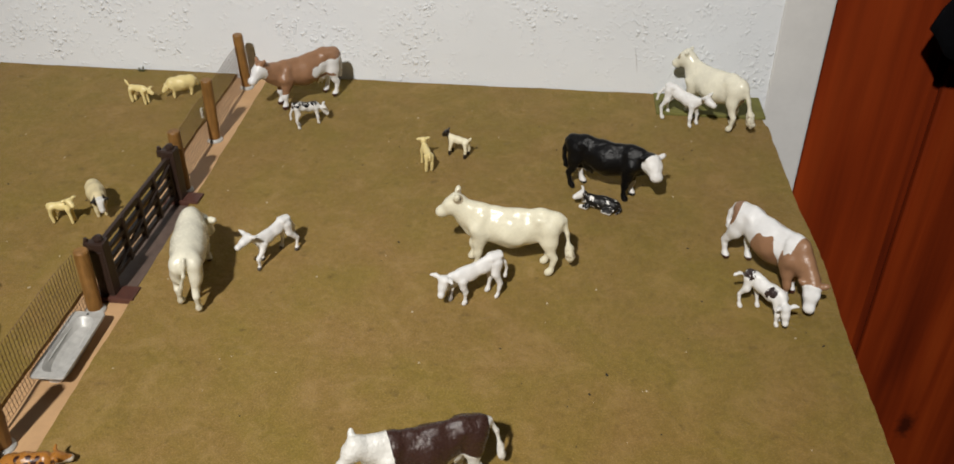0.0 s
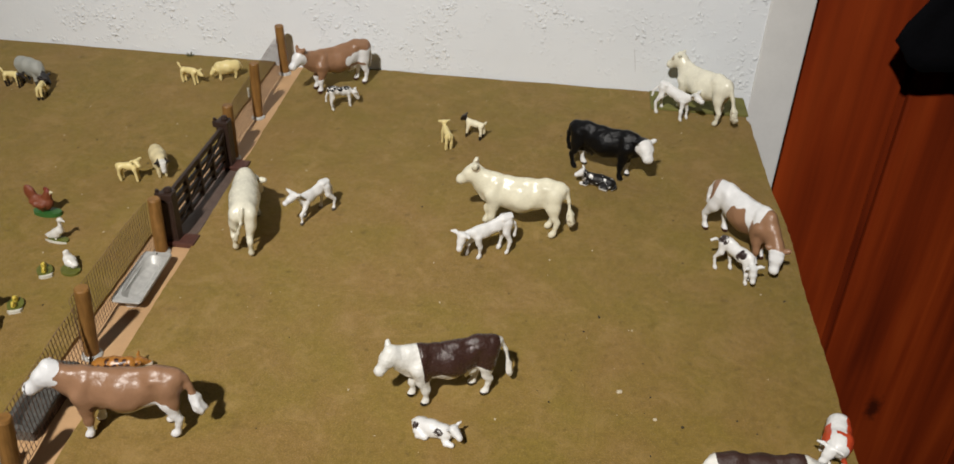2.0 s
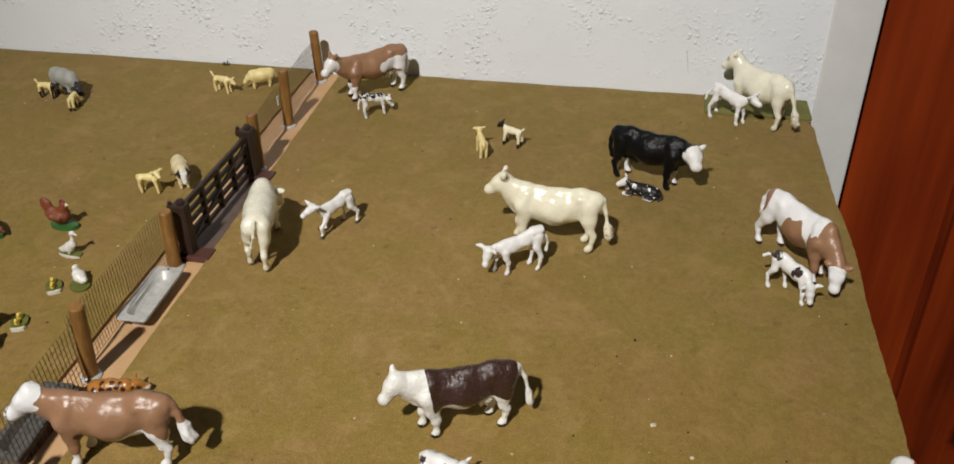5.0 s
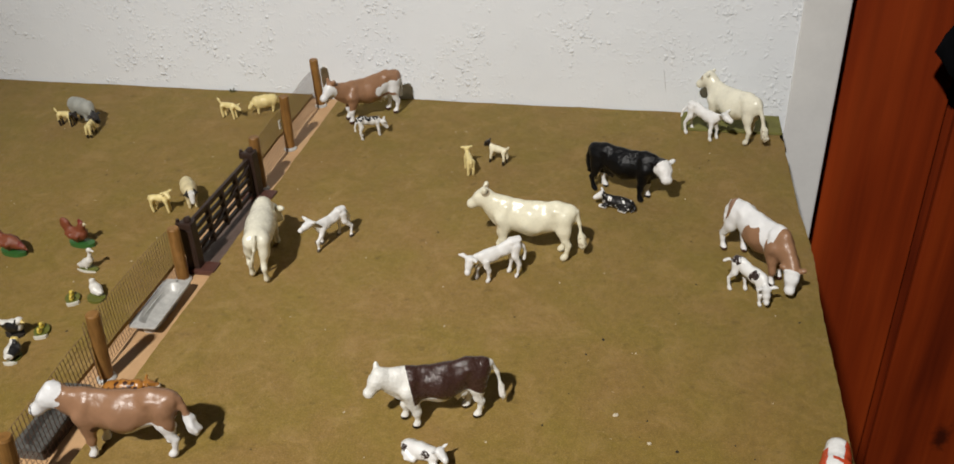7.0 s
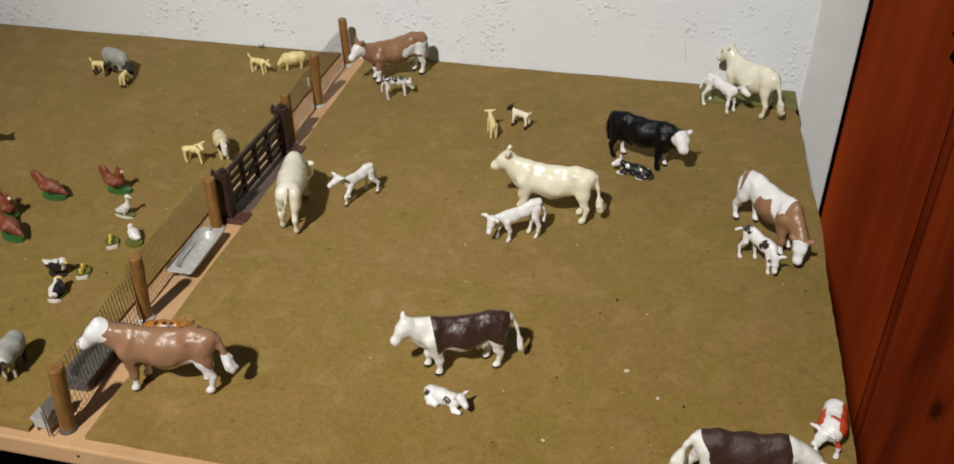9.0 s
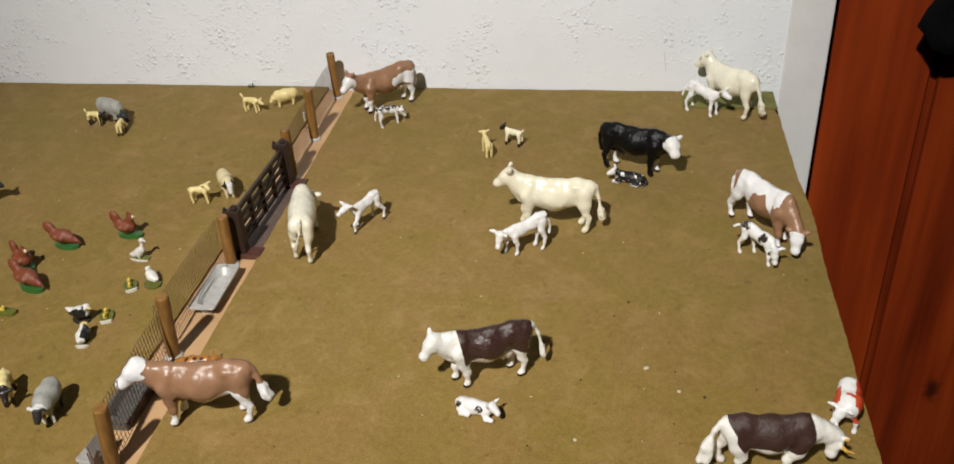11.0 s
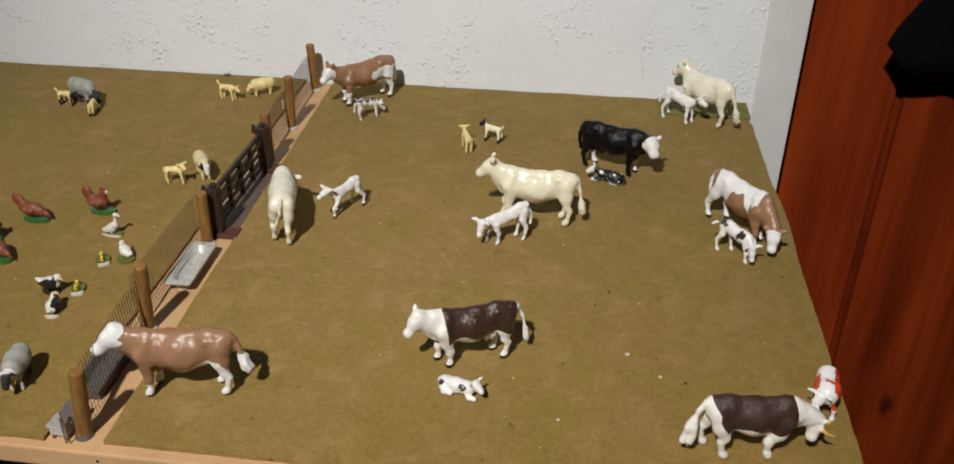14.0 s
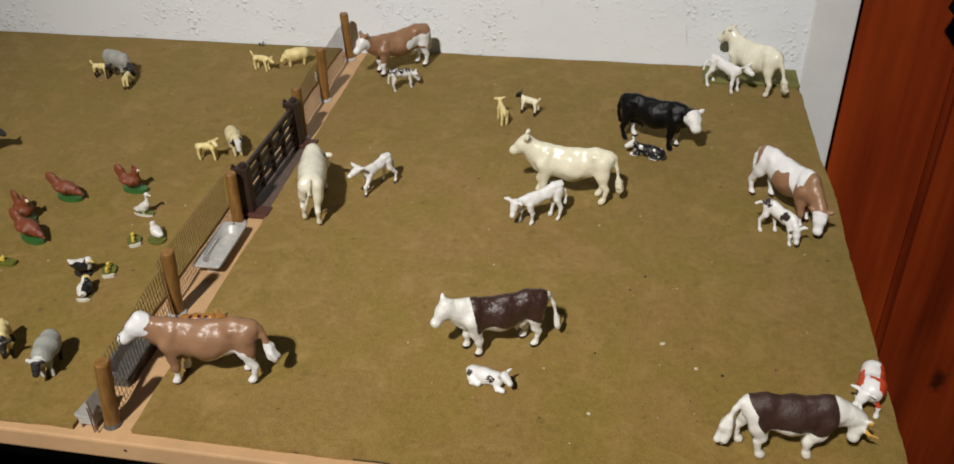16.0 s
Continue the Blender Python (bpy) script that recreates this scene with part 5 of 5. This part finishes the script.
figure("toy_sheep", sheep(neck=(14, 0, 19), poll=(17, 0, 21), muzzle=(22, 0, 17.5)), white_fleece_paint, (-604, 103), 8, 1.15, "white toy ewe with black face and feet", "toy sheep", "toy sheep", 0.55, coat=sock(4.8, 15.2))

# poultry
GREEN_OVAL = ([(oval(10, 6), 0, 2.6, 1)], [GREEN_BASE])

figure("toy_hen", hen(), hen_paint, (-433, 61), -3, 1.05, "red-brown toy hen on a green base", "toy hen", "toy poultry", 0.45, coat=lambda X, Y, Z: smallest(Z - 21.5, X - 3), trim=lambda X, Y, Z: np.maximum(smallest(X - 8.8, Z - 19), 2.2 - Z), base=([(oval(11, 5.5, cx=3), 0, 3, 1)], [GREEN_BASE]))
figure("toy_hen", hen(True), hen_paint, (-482, 41), -8, 1.1, "red-brown toy hen pecking on a green base", "toy hen", "toy poultry", 0.45, coat=lambda X, Y, Z: smallest(X - 11, Z - 9.5), base=([(oval(11, 5.5, cx=3), 0, 3, 1)], [GREEN_BASE]))
figure("toy_hen", hen(True), hen_paint, (-477, -20), -20, 1.15, "red-brown toy hen pecking on a green base", "toy hen", "toy poultry", 0.45, coat=lambda X, Y, Z: smallest(X - 11, Z - 9.5), base=([(oval(11, 5.5, cx=3), 0, 3, 1)], [GREEN_BASE]))
figure("toy_hen", hen(), hen_paint, (-497, 6), -25, 1.05, "red-brown toy hen standing upright on a green base", "toy hen", "toy poultry", 0.45, coat=lambda X, Y, Z: smallest(Z - 21.5, X - 3), trim=lambda X, Y, Z: smallest(X - 8.8, Z - 19), base=GREEN_OVAL)
figure("toy_goose", waterfowl(11, 2.4), goose_paint, (-405, 28), -8, 1.0, "white toy goose on a thin white base", "toy goose", "toy poultry", 0.4, base=([(oval(8.5, 4.5, cx=1), 0, 1.2, 1), ([(-8, -3.2), (-4, -4.8), (1, -5.3), (6, -4.8), (10, -3.0), (6, -3.6), (1, -4.1), (-4, -3.6)], 0, 1.5, 2)], [OLIVE_BASE, WHITE_EDGE]))
figure("toy_duck", waterfowl(4.6, 0.9, -1.6), goose_paint, (-377, -4), 150, 0.98, "white toy duck on an olive green base", "toy duck", "toy poultry", 0.4, slim=1.3, long=0.78, base=([(oval(8, 6.5, cx=-3, cy=3), 0, 1.8, 1)], [OLIVE_BASE]))
figure("toy_duck", waterfowl(3.2), goose_paint, (-410, -57), -12, 1.3, "black and white toy duck with yellow bill", "toy duck", "toy poultry", 0.4, slim=1.2, coat=lambda X, Y, Z: smallest(largest(6.6 - Z, np.abs(Y) - 2.0 + 0.12 * X), X + 7.5, 6.5 - X), trim=lambda X, Y, Z: smallest(X - 8.2, Z - 8), base=([(oval(6, 4), 0, 1.2, 1)], [CRUMB]))
figure("toy_duck", waterfowl(3.2), goose_paint, (-394, -81), 100, 1.0, "black and white toy duck with yellow bill", "toy duck", "toy poultry", 0.4, slim=1.6, coat=lambda X, Y, Z: smallest(largest(4.0 - Z, -Y + 0.5), X + 6), trim=lambda X, Y, Z: smallest(X - 5.0, Z - 10), base=([(oval(6, 5), 0, 1.2, 1), ([(-6.5, -5), (-8.5, -3), (-9, 0), (-8.5, 3), (-6.5, 5), (-6, 0)], 0, 1.6, 2)], [OLIVE_BASE, WHITE_EDGE]))


def ducklings(at, yaw, label, spots, base):
    limbs = []
    for x, y in spots:
        limbs += [limb((x - 1, y, 3.2), (x + 0.6, y, 3.3), 1.5, 1.6, 1, 0.6), limb((x + 1.2, y, 5.0), (x + 1.3, y, 5.3), 1.25, 1.2, 1, 0.6), limb((x + 2.4, y, 5.1), (x + 3.2, y, 4.9), 0.5, 0.35, 1, 0.3), limb((x, y, 1.2), (x, y, 2), 1.0, 1.0, 1, 0.5)]
    figure("toy_brood", limbs, duckling_paint, at, yaw, 1.2, label, "toy ducklings", "toy poultry", 0.35, base=base)


ducklings((-393, -12), -55, "two yellow toy ducklings on a curved green base", [(-2.5, 0), (2.5, -0.5)], ([(oval(6.5, 4.5), 0, 1.8, 1), ([(5.5, -4), (7.2, -3), (7.6, 0), (7.2, 3), (5.5, 4), (6.2, 0)], 0, 1.9, 2)], [OLIVE_BASE, WHITE_EDGE]))
ducklings((-392, -52), -65, "two yellow toy ducklings on a curved green base", [(-2.5, 0), (2.5, -0.5)], ([(oval(6.5, 4.5), 0, 1.8, 1), ([(5.5, -4), (7.2, -3), (7.6, 0), (7.2, 3), (5.5, 4), (6.2, 0)], 0, 1.9, 2)], [OLIVE_BASE, WHITE_EDGE]))
ducklings((-479, -54), -5, "two yellow toy ducklings on a long green base", [(-5, 0), (0.5, 0)], ([(oval(10, 3.4, power=4), 0, 2.2, 1)], [OLIVE_BASE]))


# ---- lint and crumbs on the carpet ----
def specks(name, n, material, label, sizes, seed, fixed=()):
    rng = random.Random(seed)
    bm = bmesh.new()
    spots = list(fixed) + [(rng.uniform(-0.75, 0.14), rng.uniform(-0.19, 0.38), rng.uniform(*sizes)) for _ in range(n)]
    for x, y, r in spots:
        if -0.355 < x < -0.292:
            continue
        m = Matrix.Translation((x, y, r * 0.25)) @ Matrix.Rotation(rng.uniform(0, 6.28), 4, "Z") @ Matrix.Diagonal((r * rng.uniform(0.8, 1.7), r, r * 0.5, 1))
        bmesh.ops.create_icosphere(bm, subdivisions=1, radius=1, matrix=m)
    tagged(mesh_ob(name, bm, material), label, "debris", kind="stuff")


specks("lint", 140, LINT, "pale lint specks scattered on the carpet", (0.0002, 0.0007), 3, [(0.013, -0.073, 0.0016), (0.034, -0.094, 0.0013), (-0.030, -0.144, 0.0012)])
specks("crumbs", 140, CRUMB, "small dark crumbs scattered on the carpet", (0.0003, 0.0008), 4, [(0.0, 0.0, 0.001), (0.050, -0.098, 0.0011)])
